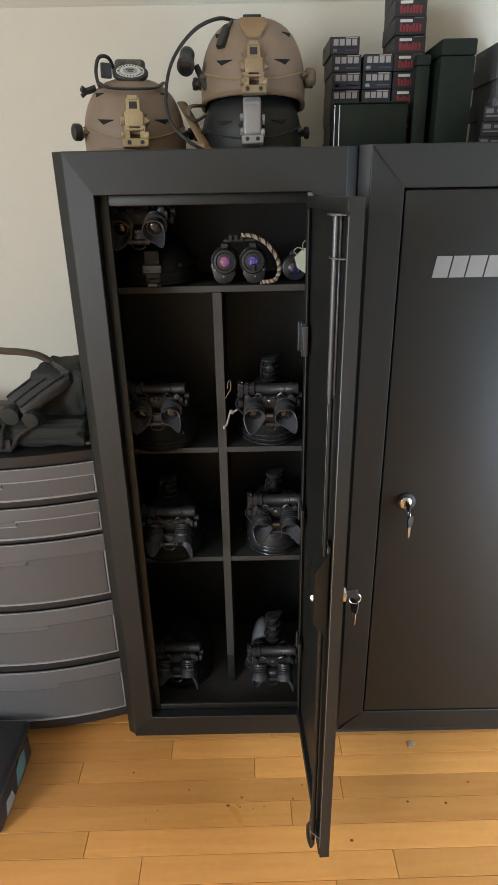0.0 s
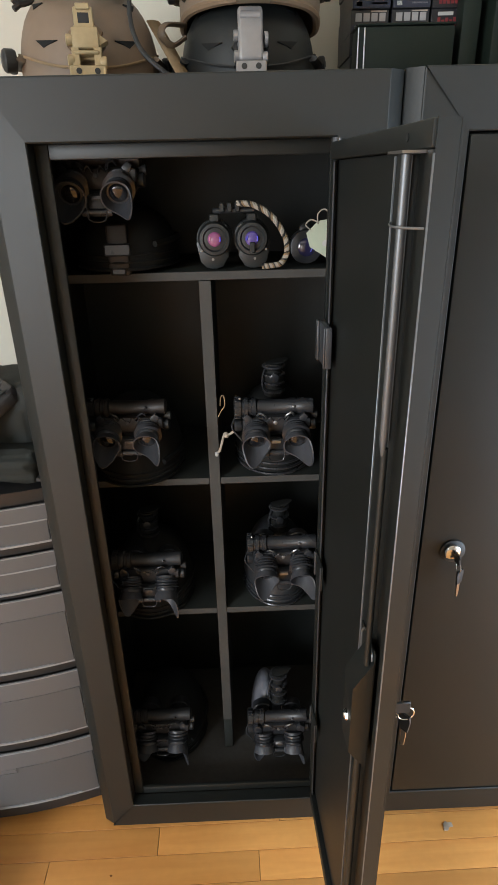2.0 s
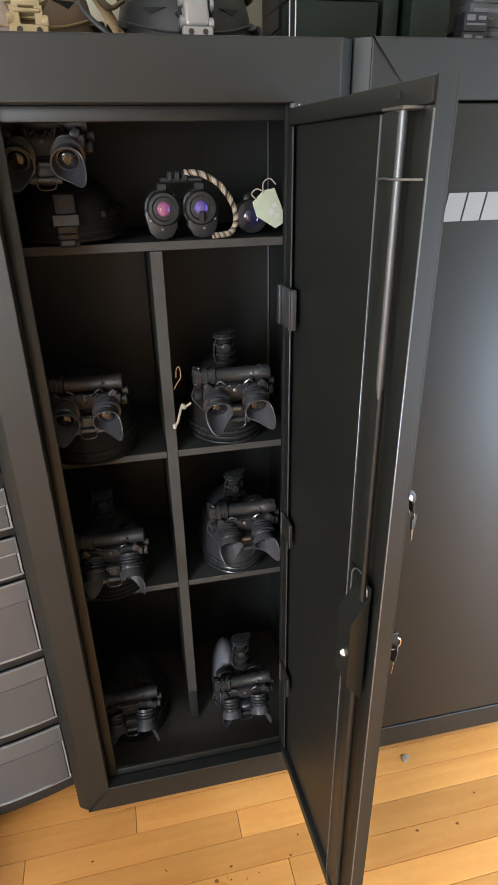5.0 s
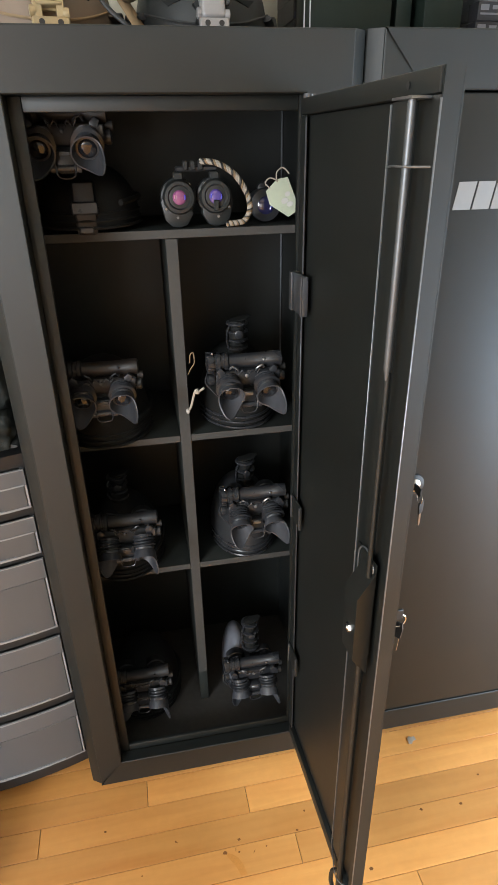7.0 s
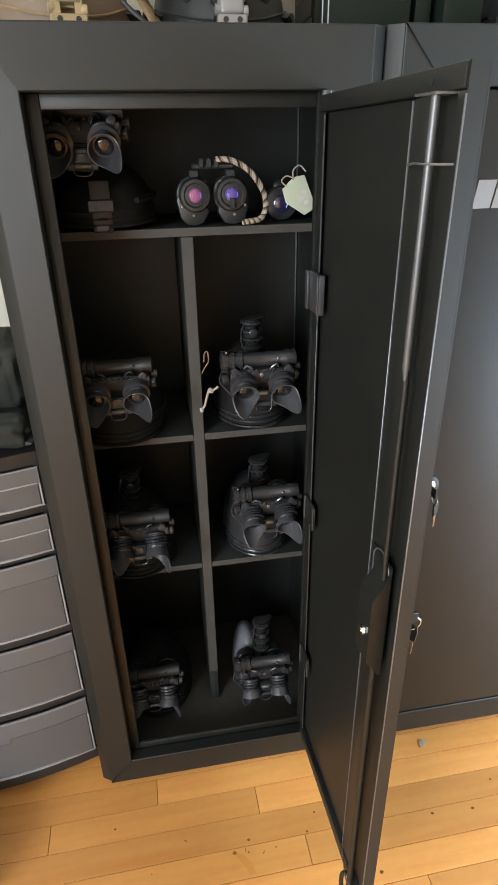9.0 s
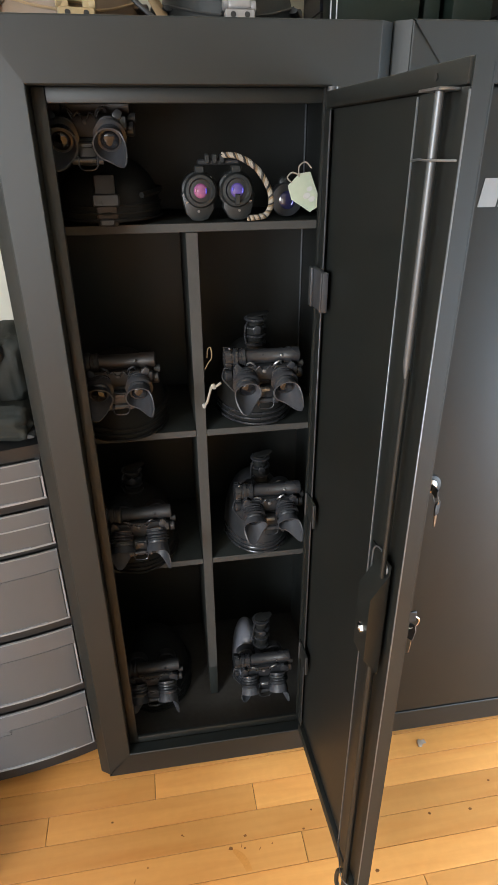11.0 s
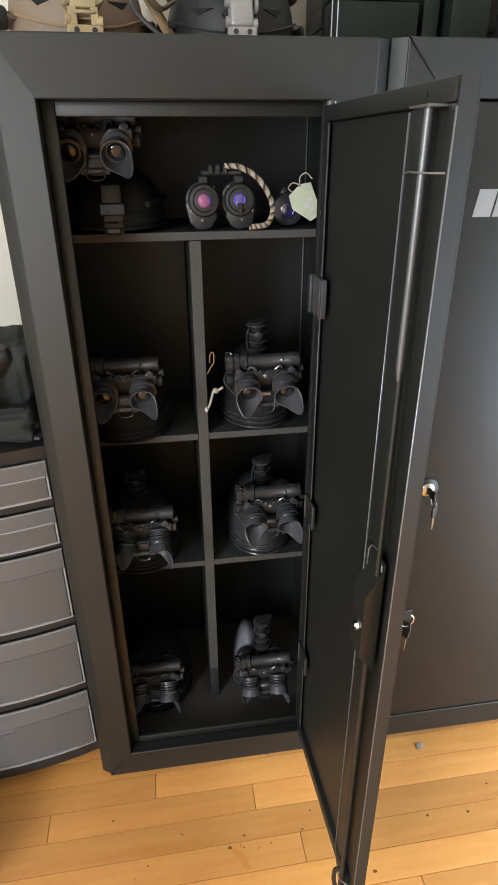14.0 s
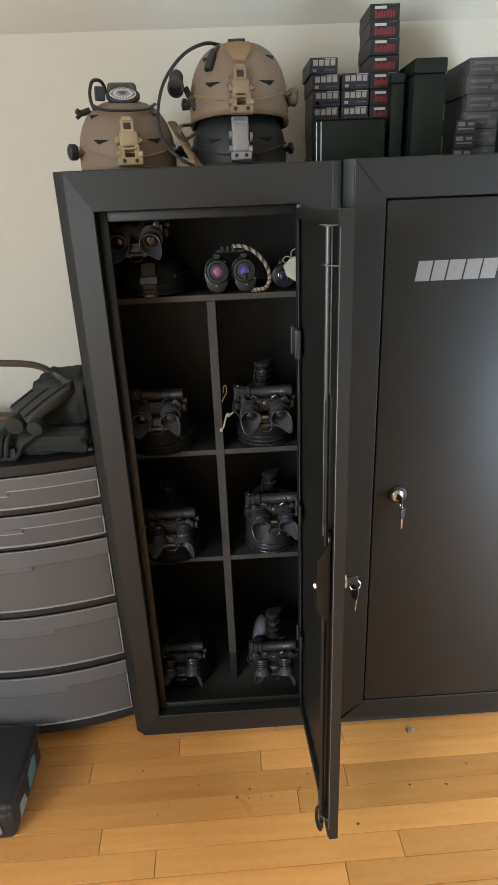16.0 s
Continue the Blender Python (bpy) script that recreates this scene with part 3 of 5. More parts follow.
# highlights along the folds of the stiffener and of the flange, put in as pale strips
for y, x, w, z0, z1 in ((-0.262, -0.0008, 0.0009, DZ0 + 0.03, DZ1 - TCH - 0.003), (-0.302, -0.0008, 0.0010, 1.06, DZ1 - TCH - 0.003), (-DW + 0.0012, -0.0012, 0.0011, DZ0 + 0.03, DZ1 - TCH - 0.003), (-0.0168, -0.0006, 0.0005, DZ0 + 0.03, DZ1 - TCH - 0.003)):
    bm = B()
    box(bm, x, x + 0.0022, y - w, y + w, z0, z1, 0.0004, 1)
    door_part("edge_highlight", bm, M_CLIP if y > -0.1 else M_BRIGHT_LINE)
# lock box cover: a folded plate with sloping ends
bm = B()
lz0, lz1, lf = 0.640, 0.806, -0.0235
prism(bm, [(lz0, 0.002), (lz0 + 0.03, lf * -1), (lz1 - 0.035, lf * -1), (lz1, 0.002)],
      Matrix(((0, -1, 0, 0), (0, 0, 1, ry - 0.006), (1, 0, 0, 0), (0, 0, 0, 1))), 0.036, 0.0)
lock = door_part("lock_cover", bm, M_STEEL, "folded black steel lock cover")
bm = B()
box(bm, -0.0015, 0.0005, ry - 0.004, ry + 0.050, lz0 + 0.03, lz1 + 0.012, 0.0005)
part("lock_plate", bm, M_STEEL, lock)
# pale rim that paints the highlight round the tongue's edge
bm = B()
arc = [(0.022 + 0.022 * math.cos(a), lz1 - 0.004 + 0.022 * math.sin(a)) for a in (math.pi * i / 8 for i in range(9))]
tube(bm, [(-0.0025, ry + u, v) for u, v in [(0.044, lz0 + 0.05), (0.044, lz1 - 0.05)] + arc], 0.0012, 6, 3)
part("tongue_rim", bm, M_BRIGHT_LINE, lock)
bm = B()
rod(bm, (-0.0235, ry + 0.012, 0.712), (-0.0265, ry + 0.012, 0.712), 0.0075, 0.006, 6)
rod(bm, (-0.0262, ry + 0.012, 0.712), (-0.0275, ry + 0.012, 0.712), 0.004, 0.003, 12)
part("bolt", bm, M_CHROME, lock)
# hinge leaves on the jamb side
for z in (1.078, 0.700, 0.346):
    bm = B()
    deep, tall = (0.0090, 0.028) if z > 1 else (0.0032, 0.023)
    box(bm, -deep, -0.0005, -0.046, 0.006, z - tall, z + tall, 0.0012)
    clip = door_part("hinge_clip", bm, M_CLIP if z > 1 else M_STEEL)
    bm = B()
    box(bm, -deep - 0.0035, -deep - 0.0002, -0.003, 0.008 if z > 1 else 0.001, z - tall, z + tall, 0.001)
    part("knuckle", bm, M_CLIP, clip)
    bm = B()
    box(bm, -deep - 0.0028, -deep - 0.0002, -0.046, -0.043, z - tall, z + tall, 0.001)
    part("clip_fold", bm, M_CLIP, clip)
bm = B()
rod(bm, (0.004, -0.008, DZ1), (0.004, -0.008, DZ1 + 0.005), 0.006, 0.005)
rod(bm, (0.004, -0.030, DZ1), (0.004, -0.030, DZ1 + 0.003), 0.003)
door_part("hinge_pin", bm, M_CLIP)
bm = B()
rod(bm, (-0.0025, -DW + 0.055, DZ1 - 0.010), (-0.0032, -DW + 0.055, DZ1 - 0.010), 0.003)
door_part("rivet", bm, M_RUBBER)


def key_set(parent, m):
    """A flat key in the cylinder with a second one hanging from its ring; local -y points out of the lock."""
    bm = B()
    lathe(bm, m @ Vector((0, 0.001, 0)), m @ Vector((0, -1, 0)), [(0, 0.0215), (0.004, 0.021), (0.006, 0.018)], 28)
    part("escutcheon", bm, M_RUBBER, parent)
    bm = B()
    lathe(bm, m @ Vector((-0.003, -0.005, 0.003)), m @ Vector((-0.003, -1, 0.003)), [(0, 0.0135), (0.006, 0.0135), (0.008, 0.011), (0.0085, 0.003)], 24)
    part("lock_cylinder", bm, M_CHROME, parent, "bright nickel lock cylinder")
    bm = B()
    box(bm, -0.0015, 0.0025, -0.034, -0.014, -0.009, 0.008, 0.001, 1, m)
    part("key", bm, M_RUBBER, parent)
    bm = B()
    c = Vector((0.001, -0.030, -0.012))
    tube(bm, [m @ (c + Vector((0.0, 0.010 * math.cos(a), 0.010 * math.sin(a)))) for a in (2 * math.pi * i / 12 for i in range(13))], 0.0009, 6, 2)
    part("key_ring", bm, M_CHROME, parent)
    bm = B()
    prism(bm, [(-0.007, 0), (0.007, 0), (0.0085, -0.008), (0.006, -0.026), (-0.006, -0.026), (-0.0085, -0.008)], m @ pose(0.004, -0.030, -0.018, 90, 0, 35), 0.003, 0.0006)
    part("key_head", bm, M_RUBBER, parent, "black plastic key head")
    bm = B()
    prism(bm, [(-0.0035, -0.025), (0.0035, -0.025), (0.0035, -0.046), (0.001, -0.053), (-0.0025, -0.050), (-0.0035, -0.034)], m @ pose(0.0036, -0.0305, -0.018, 90, 0, 35), 0.002)
    part("key_blade", bm, M_BRASS, parent)


key_set(door2, pose(0.374 - C2X, 0.001, 0.714))
key_set(door, pose(DT, ry + 0.012, 0.716, 0, 0, 90))

# raised silver emblem: a row of slanted plain blocks
lx = 0.381 - C2X
for i, w in enumerate((0.028, 0.027, 0.031, 0.030, 0.030, 0.009, 0.034, 0.032)):
    z0, z1 = (1.181, 1.219) if w > 0.01 else (1.194, 1.204)
    m = Matrix(((1, 0.16, 0, lx + 0.16 * (z0 - 1.181)), (0, 0, -1, 0.0012), (0, 1, 0, z0), (0, 0, 0, 1)))
    bm = B()
    prism(bm, [(0, 0), (w, 0), (w, z1 - z0), (0, z1 - z0)], m, 0.0008)
    part("emblem_block", bm, M_LOGO, door2)
    lx += w + 0.003

# ---- helmets on top of the cabinet ----
def rim_height(a, brow, ear, nape):
    """Height of the shell's lower edge round the head; a = 0 is the brow."""
    c = math.cos(a)
    s = abs(math.sin(a)) ** 3
    return (brow if c > 0 else nape) * abs(c) ** 0.5 * 1.0 + ear * s


def shell_point(a, v, rx, ry_, H, brow, ear, nape):
    z0 = rim_height(a, brow, ear, nape)
    p = math.pi / 2 * v
    r = math.cos(p) ** 0.66 if v < 1 else 0.0
    lower = 1.0 - 0.05 * (1 - v) ** 3
    x, y = rx * math.sin(a) * r * lower, -ry_ * math.cos(a) * r * lower
    return Vector((x, y, z0 + (H - z0) * math.sin(p) ** 0.95))


def helmet(name, place, rx, ry_, H, mats, label, front=True, brow=0.018, ear=0.012, nape=0.0, group="", vents=True):
    """High-cut shell with edge trim, brow plate, side rails, vents and bungee cords. mats: shell, trim, plate, cord."""
    shell, trim, plate, cord = mats
    h = thing(name, place, label, "helmet", group)
    k = (rx, ry_, H, brow, ear, nape)
    nu, nv = 48, 14
    bm = B()
    rings = [[bm.verts.new(shell_point(2 * math.pi * i / nu, j / nv, *k)) for i in range(nu)] for j in range(nv)]
    top = bm.verts.new((0, 0, H))
    inner = [[bm.verts.new(shell_point(2 * math.pi * i / nu, j / nv, rx - 0.009, ry_ - 0.009, H - 0.009, brow, ear, nape)) for i in range(nu)] for j in range(nv)]
    itop = bm.verts.new((0, 0, H - 0.009))
    for g, t in ((rings, top), (inner, itop)):
        for a, b in zip(g, g[1:]):
            for i in range(nu):
                bm.faces.new((a[i], a[(i + 1) % nu], b[(i + 1) % nu], b[i]))
        for i in range(nu):
            bm.faces.new((g[-1][i], g[-1][(i + 1) % nu], t))
    for i in range(nu):
        bm.faces.new((rings[0][i], rings[0][(i + 1) % nu], inner[0][(i + 1) % nu], inner[0][i]))
    part("shell", bm, shell, h)
    bm = B()
    tube(bm, [shell_point(2 * math.pi * i / 24, 0, rx - 0.004, ry_ - 0.004, H, brow, ear, nape) for i in range(25)], 0.0055, 8, 3)
    part("edge_trim", bm, trim, h)

    def on(a, v, out=0.0):
        a = radians(a)
        p = shell_point(a, v, *k)
        e = 0.01
        n = (shell_point(a + e, v, *k) - p).cross(shell_point(a, min(v + e, 0.995), *k) - p)
        n = n.normalized()
        if n.dot(p - Vector((0, 0, H * 0.3))) < 0:
            n = -n
        return p + n * out, n

    def stick(a, v, out=0.0, turn=0.0):
        """A frame on the shell: local x along the azimuth, local y up, local z outward."""
        p, n = on(a, v, out)
        u = Z.cross(n).normalized()
        w = n.cross(u)
        m = Matrix(((u.x, w.x, n.x, p.x), (u.y, w.y, n.y, p.y), (u.z, w.z, n.z, p.z), (0, 0, 0, 1)))
        return m @ pose(0, 0, 0, 0, 0, turn)

    # brow plate with saw-tooth sides
    bm = B()
    prism(bm, [(-0.016, -0.030), (0.016, -0.030), (0.022, -0.022), (0.016, -0.016), (0.026, -0.004), (0.017, 0.003), (0.024, 0.012), (0.012, 0.024), (0.0, 0.018),
               (-0.010, 0.022), (-0.022, 0.012), (-0.017, 0.003), (-0.026, -0.004), (-0.016, -0.016), (-0.022, -0.022)], stick(0, 0.22, -0.005), 0.009, 0.001)
    part("brow_plate", bm, trim, h)
    if vents:
        for s in (-1, 1):
            for a, v, sc in ((33, 0.23, 1.25), (50, 0.52, 0.95)):
                bm = B()
                prism(bm, [(-0.016 * sc, 0.002), (0.014 * sc, 0.005), (0.003 * sc, -0.005)] if s > 0 else [(0.016 * sc, 0.002), (0.003 * -sc, -0.005), (-0.014 * sc, 0.005)], stick(s * a, v, -0.004), 0.0047)
                part("vent", bm, M_SHELL_DIM, h)
    # side rails
    for s in (-1, 1):
        bm = B()
        path = [on(s * a, v, 0.004)[0] for a, v in ((60, 0.16), (80, 0.14), (100, 0.16), (118, 0.24))]
        tube(bm, path, 0.009, 8, 5, 0.45)
        part("side_rail", bm, plate, h)
        bm = B()
        p, n = on(s * 84, 0.15, 0.006)
        lathe(bm, p, p + n, [(0, 0.010), (0.003, 0.0115), (0.009, 0.0115), (0.011, 0.009), (0.011, 0.005), (0.012, 0.004)], 14)
        part("rail_knob", bm, M_RUBBER, h)
        for v in (0.10,):
            bm = B()
            tube(bm, [on(s * a, v + d, 0.003)[0] for a, d in ((12, -0.02), (28, 0.0), (50, 0.05), (72, 0.10))], 0.0020, 6, 5)
            part("bungee", bm, cord, h)
    return h, on, stick


def arm_mount(h, stick, v, mat, out=0.006, s=1.0, label="", wide=1.6, solid_arm=False):
    """Night-vision mount clipped to the brow plate: stem with a window, body, arms, knobs and shoe."""
    m = stick(0, v, out) @ Matrix.Diagonal((wide, 1, 1, 1))
    bm = B()
    prism(bm, [(-0.013 * s, -0.034 * s), (0.013 * s, -0.034 * s), (0.014 * s, -0.006 * s), (0.009 * s, 0.010 * s), (-0.009 * s, 0.010 * s), (-0.014 * s, -0.006 * s)], m, 0.006, 0.001)
    mount = part("mount", bm, mat, h, label)
    bm = B()
    if solid_arm:
        box(bm, -0.013 * s, 0.013 * s, -0.046 * s, 0.022 * s, 0.006, 0.021, 0.005, 3, m)
    else:
        box(bm, -0.0085 * s, 0.0085 * s, 0.002 * s, 0.031 * s, 0.003, 0.011, 0.0015, 1, m)
    part("stem", bm, mat, mount)
    bm = B()
    if solid_arm:
        lathe(bm, m @ Vector((-0.010 * s, 0.010 * s, 0.0175)), m @ Vector((1, 0.010 * s, 0.0175)), [(0, 0.0062), (0.0265 * s, 0.0062)], 16)
        part("hinge_barrel", bm, mat, mount)
    else:
        box(bm, -0.0048 * s, 0.0048 * s, 0.010 * s, 0.023 * s, 0.0095, 0.0115, 0.0005, 1, m)
        part("stem_window", bm, M_RUBBER, mount)
        bm = B()
        box(bm, -0.006 * s, 0.006 * s, 0.026 * s, 0.034 * s, 0.006, 0.014, 0.001, 1, m)
        part("stem_cap", bm, mat, mount)
        bm = B()
        box(bm, -0.0115 * s, 0.0115 * s, -0.024 * s, 0.003 * s, 0.006, 0.018, 0.0025, 2, m)
        part("slide", bm, mat, mount)
        for x in (-0.0095 * s, 0.0095 * s):
            bm = B()
            box(bm, x - 0.0032, x + 0.0032, -0.050 * s, -0.022 * s, 0.005, 0.017, 0.001, 1, m)
            part("arm", bm, mat, mount)
        bm = B()
        box(bm, -0.011 * s, 0.011 * s, -0.032 * s, -0.027 * s, 0.007, 0.0195, 0.0015, 1, m)
        part("cross_bar", bm, mat, mount)
    bm = B()
    box(bm, -0.016 * s, 0.016 * s, -0.062 * s, -0.046 * s, 0.004, 0.020, 0.002, 1, m)
    part("shoe", bm, mat, mount)
    bm = B()
    for x in (-0.0075, 0.0075):
        lathe(bm, m @ Vector((x, -0.054 * s, 0.0195)), m @ Vector((x, -0.054 * s, 1)), [(0, 0.0038), (0.0015, 0.0038)], 12)
    part("socket", bm, M_RUBBER, mount)
    for x, y in ((-1, -0.012), (-1, -0.038), (1, -0.040)):
        bm = B()
        lathe(bm, m @ Vector((x * 0.011 * s, y * s, 0.012)), m @ Vector((x * 1.0, y * s, 0.012)), [(0, 0.006), (0.003, 0.0072), (0.008, 0.0072), (0.009, 0.005)], 12)
        part("knob", bm, mat, mount)
    bm = B()
    if solid_arm:
        lathe(bm, m @ Vector((0.0145 * s, -0.016 * s, 0.010)), m @ Vector((1, -0.016 * s, 0.010)), [(0, 0.015), (0.004, 0.015), (0.005, 0.013)], 20, 0.6)
    else:
        prism(bm, [(0.010 * s, -0.020 * s), (0.019 * s, -0.012 * s), (0.012 * s, -0.004 * s)], m, 0.012, 0.001)
    part("lever", bm, mat, mount)
    return mount


TAN = (M_TAN, M_TAN_TRIM, M_TAN_DARK, M_CORD)
BLK = (M_SHELL_BLACK, M_RUBBER, M_RUBBER, M_RUBBER)
TOPZ = 1.4005
# first tan helmet, with a lamp on its crown
h1, on, stick = helmet("helmet", pose(-0.183, 1.385, TOPZ + 0.0055, 0, 0, 9), 0.108, 0.122, 0.137, TAN, "tan combat helmet with headlamp and bronze mount on the cabinet", brow=0.004, ear=0.004, group="tan helmets")
arm_mount(h1, stick, 0.26, M_BRONZE, 0.004, 0.95, "bronze-coloured metal mount")
bm = B()
box(bm, -0.030, 0.030, -0.022, 0.030, 0.130, 0.170, 0.008, 3)
pouch = part("battery_pouch", bm, M_OLIVE, h1, "olive fabric battery pouch")
for x in (-0.018, 0.0, 0.018):
    bm = B()
    box(bm, x - 0.005, x + 0.005, -0.0245, -0.021, 0.138, 0.166, 0.001, 1)
    part("webbing", bm, M_OLIVE, pouch)
m = pose(0, -0.052, 0.139, 48, 0, 0)
bm = B()
lathe(bm, m @ Vector((0, 0, -0.006)), m @ Vector((0, 0, 1)), [(0, 0.030), (0.004, 0.034), (0.010, 0.034), (0.012, 0.031)], 40, 0.62)
lamp = part("lamp_ring", bm, M_RUBBER, h1, "oval black lamp bezel")
bm = B()
lathe(bm, m @ Vector((0, 0, 0.005)), m @ Vector((0, 0, 1)), [(0, 0.027), (0.0018, 0.0265)], 40, 0.62)
part("dial", bm, M_WHITE, lamp, "white oval dial plate")
for i in range(24):
    a = 2 * math.pi * i / 24
    bm = B()
    box(bm, 0.020, 0.0245, -0.0011, 0.0011, 0.0065, 0.0073, 0, 1, m @ Matrix.Diagonal((-1, 0.62, 1, 1)) @ pose(0, 0, 0, 0, 0, math.degrees(a)))
    part("dial_mark", bm, M_RUBBER, lamp)
bm = B()
lathe(bm, m @ Vector((0, 0, 0.0065)), m @ Vector((0, 0, 1)), [(0, 0.014), (0.0008, 0.0138)], 32, 0.62)
part("dial_centre", bm, M_GREY, lamp)
for z, w in ((0.003, 0.016), (-0.002, 0.010)):
    bm = B()
    box(bm, -w / 2, w / 2, z - 0.001, z + 0.001, 0.0073, 0.0080, 0, 1, m)
    part("dial_mark", bm, M_RUBBER, lamp)
bm = B()
tube(bm, [on(a, v, 0.008)[0] for a, v in ((-58, 0.66), (-30, 0.55), (0, 0.52), (30, 0.55), (58, 0.66))], 0.0050, 8, 6, 0.5)
part("lamp_band", bm, M_RUBBER, h1)
bm = B()
tube(bm, [(-0.030, 0.01, 0.150), (-0.040, -0.01, 0.172), (-0.058, -0.025, 0.170), (-0.066, -0.03, 0.145), (-0.060, -0.045, 0.118), (-0.045, -0.06, 0.115)], 0.0035, 8, 6)
part("cable", bm, M_RUBBER, h1)
bm = B()
box(bm, -0.010, 0.010, -0.006, 0.006, -0.004, 0.022, 0.003, 2, pose(-0.046, -0.052, 0.135, 10, 0, 20))
part("switch", bm, M_RUBBER, h1)
bm = B()
tube(bm, [(-0.070, -0.03, 0.118), (-0.088, -0.035, 0.112), (-0.096, -0.04, 0.116)], 0.006, 8, 4)
tube(bm, [(-0.086, -0.035, 0.112), (-0.097, -0.04, 0.103)], 0.004, 8, 4)
part("clip", bm, M_RUBBER, h1)
bm = B()
lathe(bm, (-0.104, -0.045, 0.040), (-1, -0.3, 0.040), [(0, 0.013), (0.004, 0.0155), (0.015, 0.0155), (0.018, 0.013), (0.020, 0.008)], 16)
part("dial_knob", bm, M_RUBBER, h1)
bm = B()
tube(bm, [(0.098, -0.02, 0.095), (0.116, -0.055, 0.055), (0.137, -0.085, 0.012), (0.150, -0.094, 0.002)], 0.012, 8, 6, 0.25)
part("chin_strap", bm, M_CORD, h1)
bm = B()
box(bm, 0.112, 0.134, -0.098, -0.084, 0.000, 0.016, 0.003)
part("buckle", bm, M_BRONZE, h1)

# black helmet below, second tan helmet stacked on it
h3, on3, stick3 = helmet("helmet", (0.058, 1.395, TOPZ + 0.0055), 0.108, 0.124, 0.125, BLK, "black helmet with grey metal mount, under a tan one", brow=0.004, ear=0.004)
arm_mount(h3, stick3, 0.30, M_GREY, 0.004, 1.0, "grey metal mount", 1.3, True)
h2, on2, stick2 = helmet("helmet", (0.062, 1.392, 1.4865), 0.110, 0.126, 0.152, TAN, "tan combat helmet with brown metal mount stacked on a black helmet", brow=0.018, ear=0.004, group="tan helmets")
arm_mount(h2, stick2, 0.20, M_BRONZE_DARK, 0.004, 0.9, "brown anodised metal mount")
bm = B()
prism(bm, [(-0.025, 0.010), (-0.012, -0.018), (0.012, -0.018), (0.025, 0.010), (0.022, 0.026), (-0.022, 0.026)], stick2(0, 0.52, 0.0), 0.004, 0.001)
part("loop_patch", bm, M_TAPE, h2, "ochre loop-tape patch")
bm = B()
box(bm, -0.018, 0.018, -0.01, 0.02, 0.156, 0.162, 0.002)
part("crown_clip", bm, M_RUBBER, h2)
bm = B()
prism(bm, [(-0.008, -0.020), (0.008, -0.020), (0.009, 0.004), (0.004, 0.022), (-0.004, 0.022), (-0.009, 0.004)], stick2(-36, 0.46, 0.0), 0.009, 0.003)
part("cable_clip", bm, M_RUBBER, h2)
bm = B()
tube(bm, [on2(-36, 0.50, 0.006)[0], on2(-33, 0.58, 0.004)[0], on2(-32, 0.66, 0.004)[0]], 0.003)
part("bungee", bm, M_OLIVE, h2)
bm = B()
lathe(bm, (0.104, -0.035, 0.050), (1, -0.30, 0.050), [(0, 0.014), (0.004, 0.0165), (0.014, 0.0165), (0.018, 0.013), (0.019, 0.006)], 14)
part("dial_knob", bm, M_TAN_DARK, h2)
# torch on the rail, with its lead
fx = Vector((-0.128, -0.055, 0.075))
bm = B()
lathe(bm, fx + Vector((0, -0.030, -0.012)), fx + Vector((0, 0.05, 0.030)), [(0, 0.013), (0.002, 0.0165), (0.018, 0.0165), (0.022, 0.013), (0.050, 0.0125), (0.054, 0.0145), (0.068, 0.0145), (0.071, 0.010)], 20)
torch = part("torch", bm, M_RUBBER, h2, "small black torch")
bm = B()
lathe(bm, fx + Vector((0, -0.0305, -0.0122)), fx + Vector((0, -0.07, -0.030)), [(0, 0.011), (0.0008, 0.0105)], 20)
part("torch_lens", bm, M_GLASS, torch)
bm = B()
box(bm, -0.006, 0.006, -0.006, 0.006, -0.045, 0.0, 0.002, 1, pose(fx.x + 0.018, fx.y, fx.z - 0.004, 0, -25, 0))
part("torch_bracket", bm, M_RUBBER, h2)
bm = B()
tube(bm, [(-0.030, -0.03, 0.146), (-0.065, -0.06, 0.144), (-0.110, -0.085, 0.120), (-0.150, -0.105, 0.070), (-0.165, -0.118, 0.010), (-0.155, -0.128, -0.035), (-0.125, -0.138, -0.065), (-0.098, -0.135, -0.0795)], 0.0033, 8, 8)
part("lead", bm, M_RUBBER, h2, "long curved black cable")
bm = B()
tube(bm, [(-0.100, -0.03, 0.006), (-0.124, -0.055, 0.002), (-0.130, -0.06, -0.012), (-0.115, -0.05, -0.022), (-0.096, -0.045, -0.012)], 0.008, 8, 5, 0.4)
part("chin_strap", bm, M_TAN_DARK, h2)

# ---- ammunition cartons ----
def carton(name, place, w, h, d, mat, marks, label, group):
    c = thing(name, place, label, "box", group)
    part("carton", box(B(), -w / 2, w / 2, 0, d, 0, h, 0.0008, 1), mat, c)
    bm = B()
    box(bm, -w / 2 + 0.001, w / 2 - 0.001, 0.004, d - 0.004, h - 0.0004, h + 0.0004)
    part("flap", bm, mat, c)
    for x0, x1, z0, z1, mt in marks:
        part("print_bar", box(B(), x0 * w, x1 * w, -0.0005, 0.0003, z0 * h, z1 * h), mt, c)
    return c


def four_blocks(x0, x1, z0, z1, mt):
    out, n = [], 4
    s = (x1 - x0) / n
    for i in range(n):
        a = x0 + i * s
        out.append((a + s * 0.08, a + s * 0.86, z0, z1, mt))
    return out


CWD, CHT, CDP = 0.0625, 0.0318, 0.124
hush_marks = four_blocks(-0.40, 0.44, 0.50, 0.86, M_PRINT) + [(0.02, 0.44, 0.90, 0.96, M_PRINT_TAN), (-0.49, 0.49, 0.05, 0.36, M_PRINT_BLUE)]
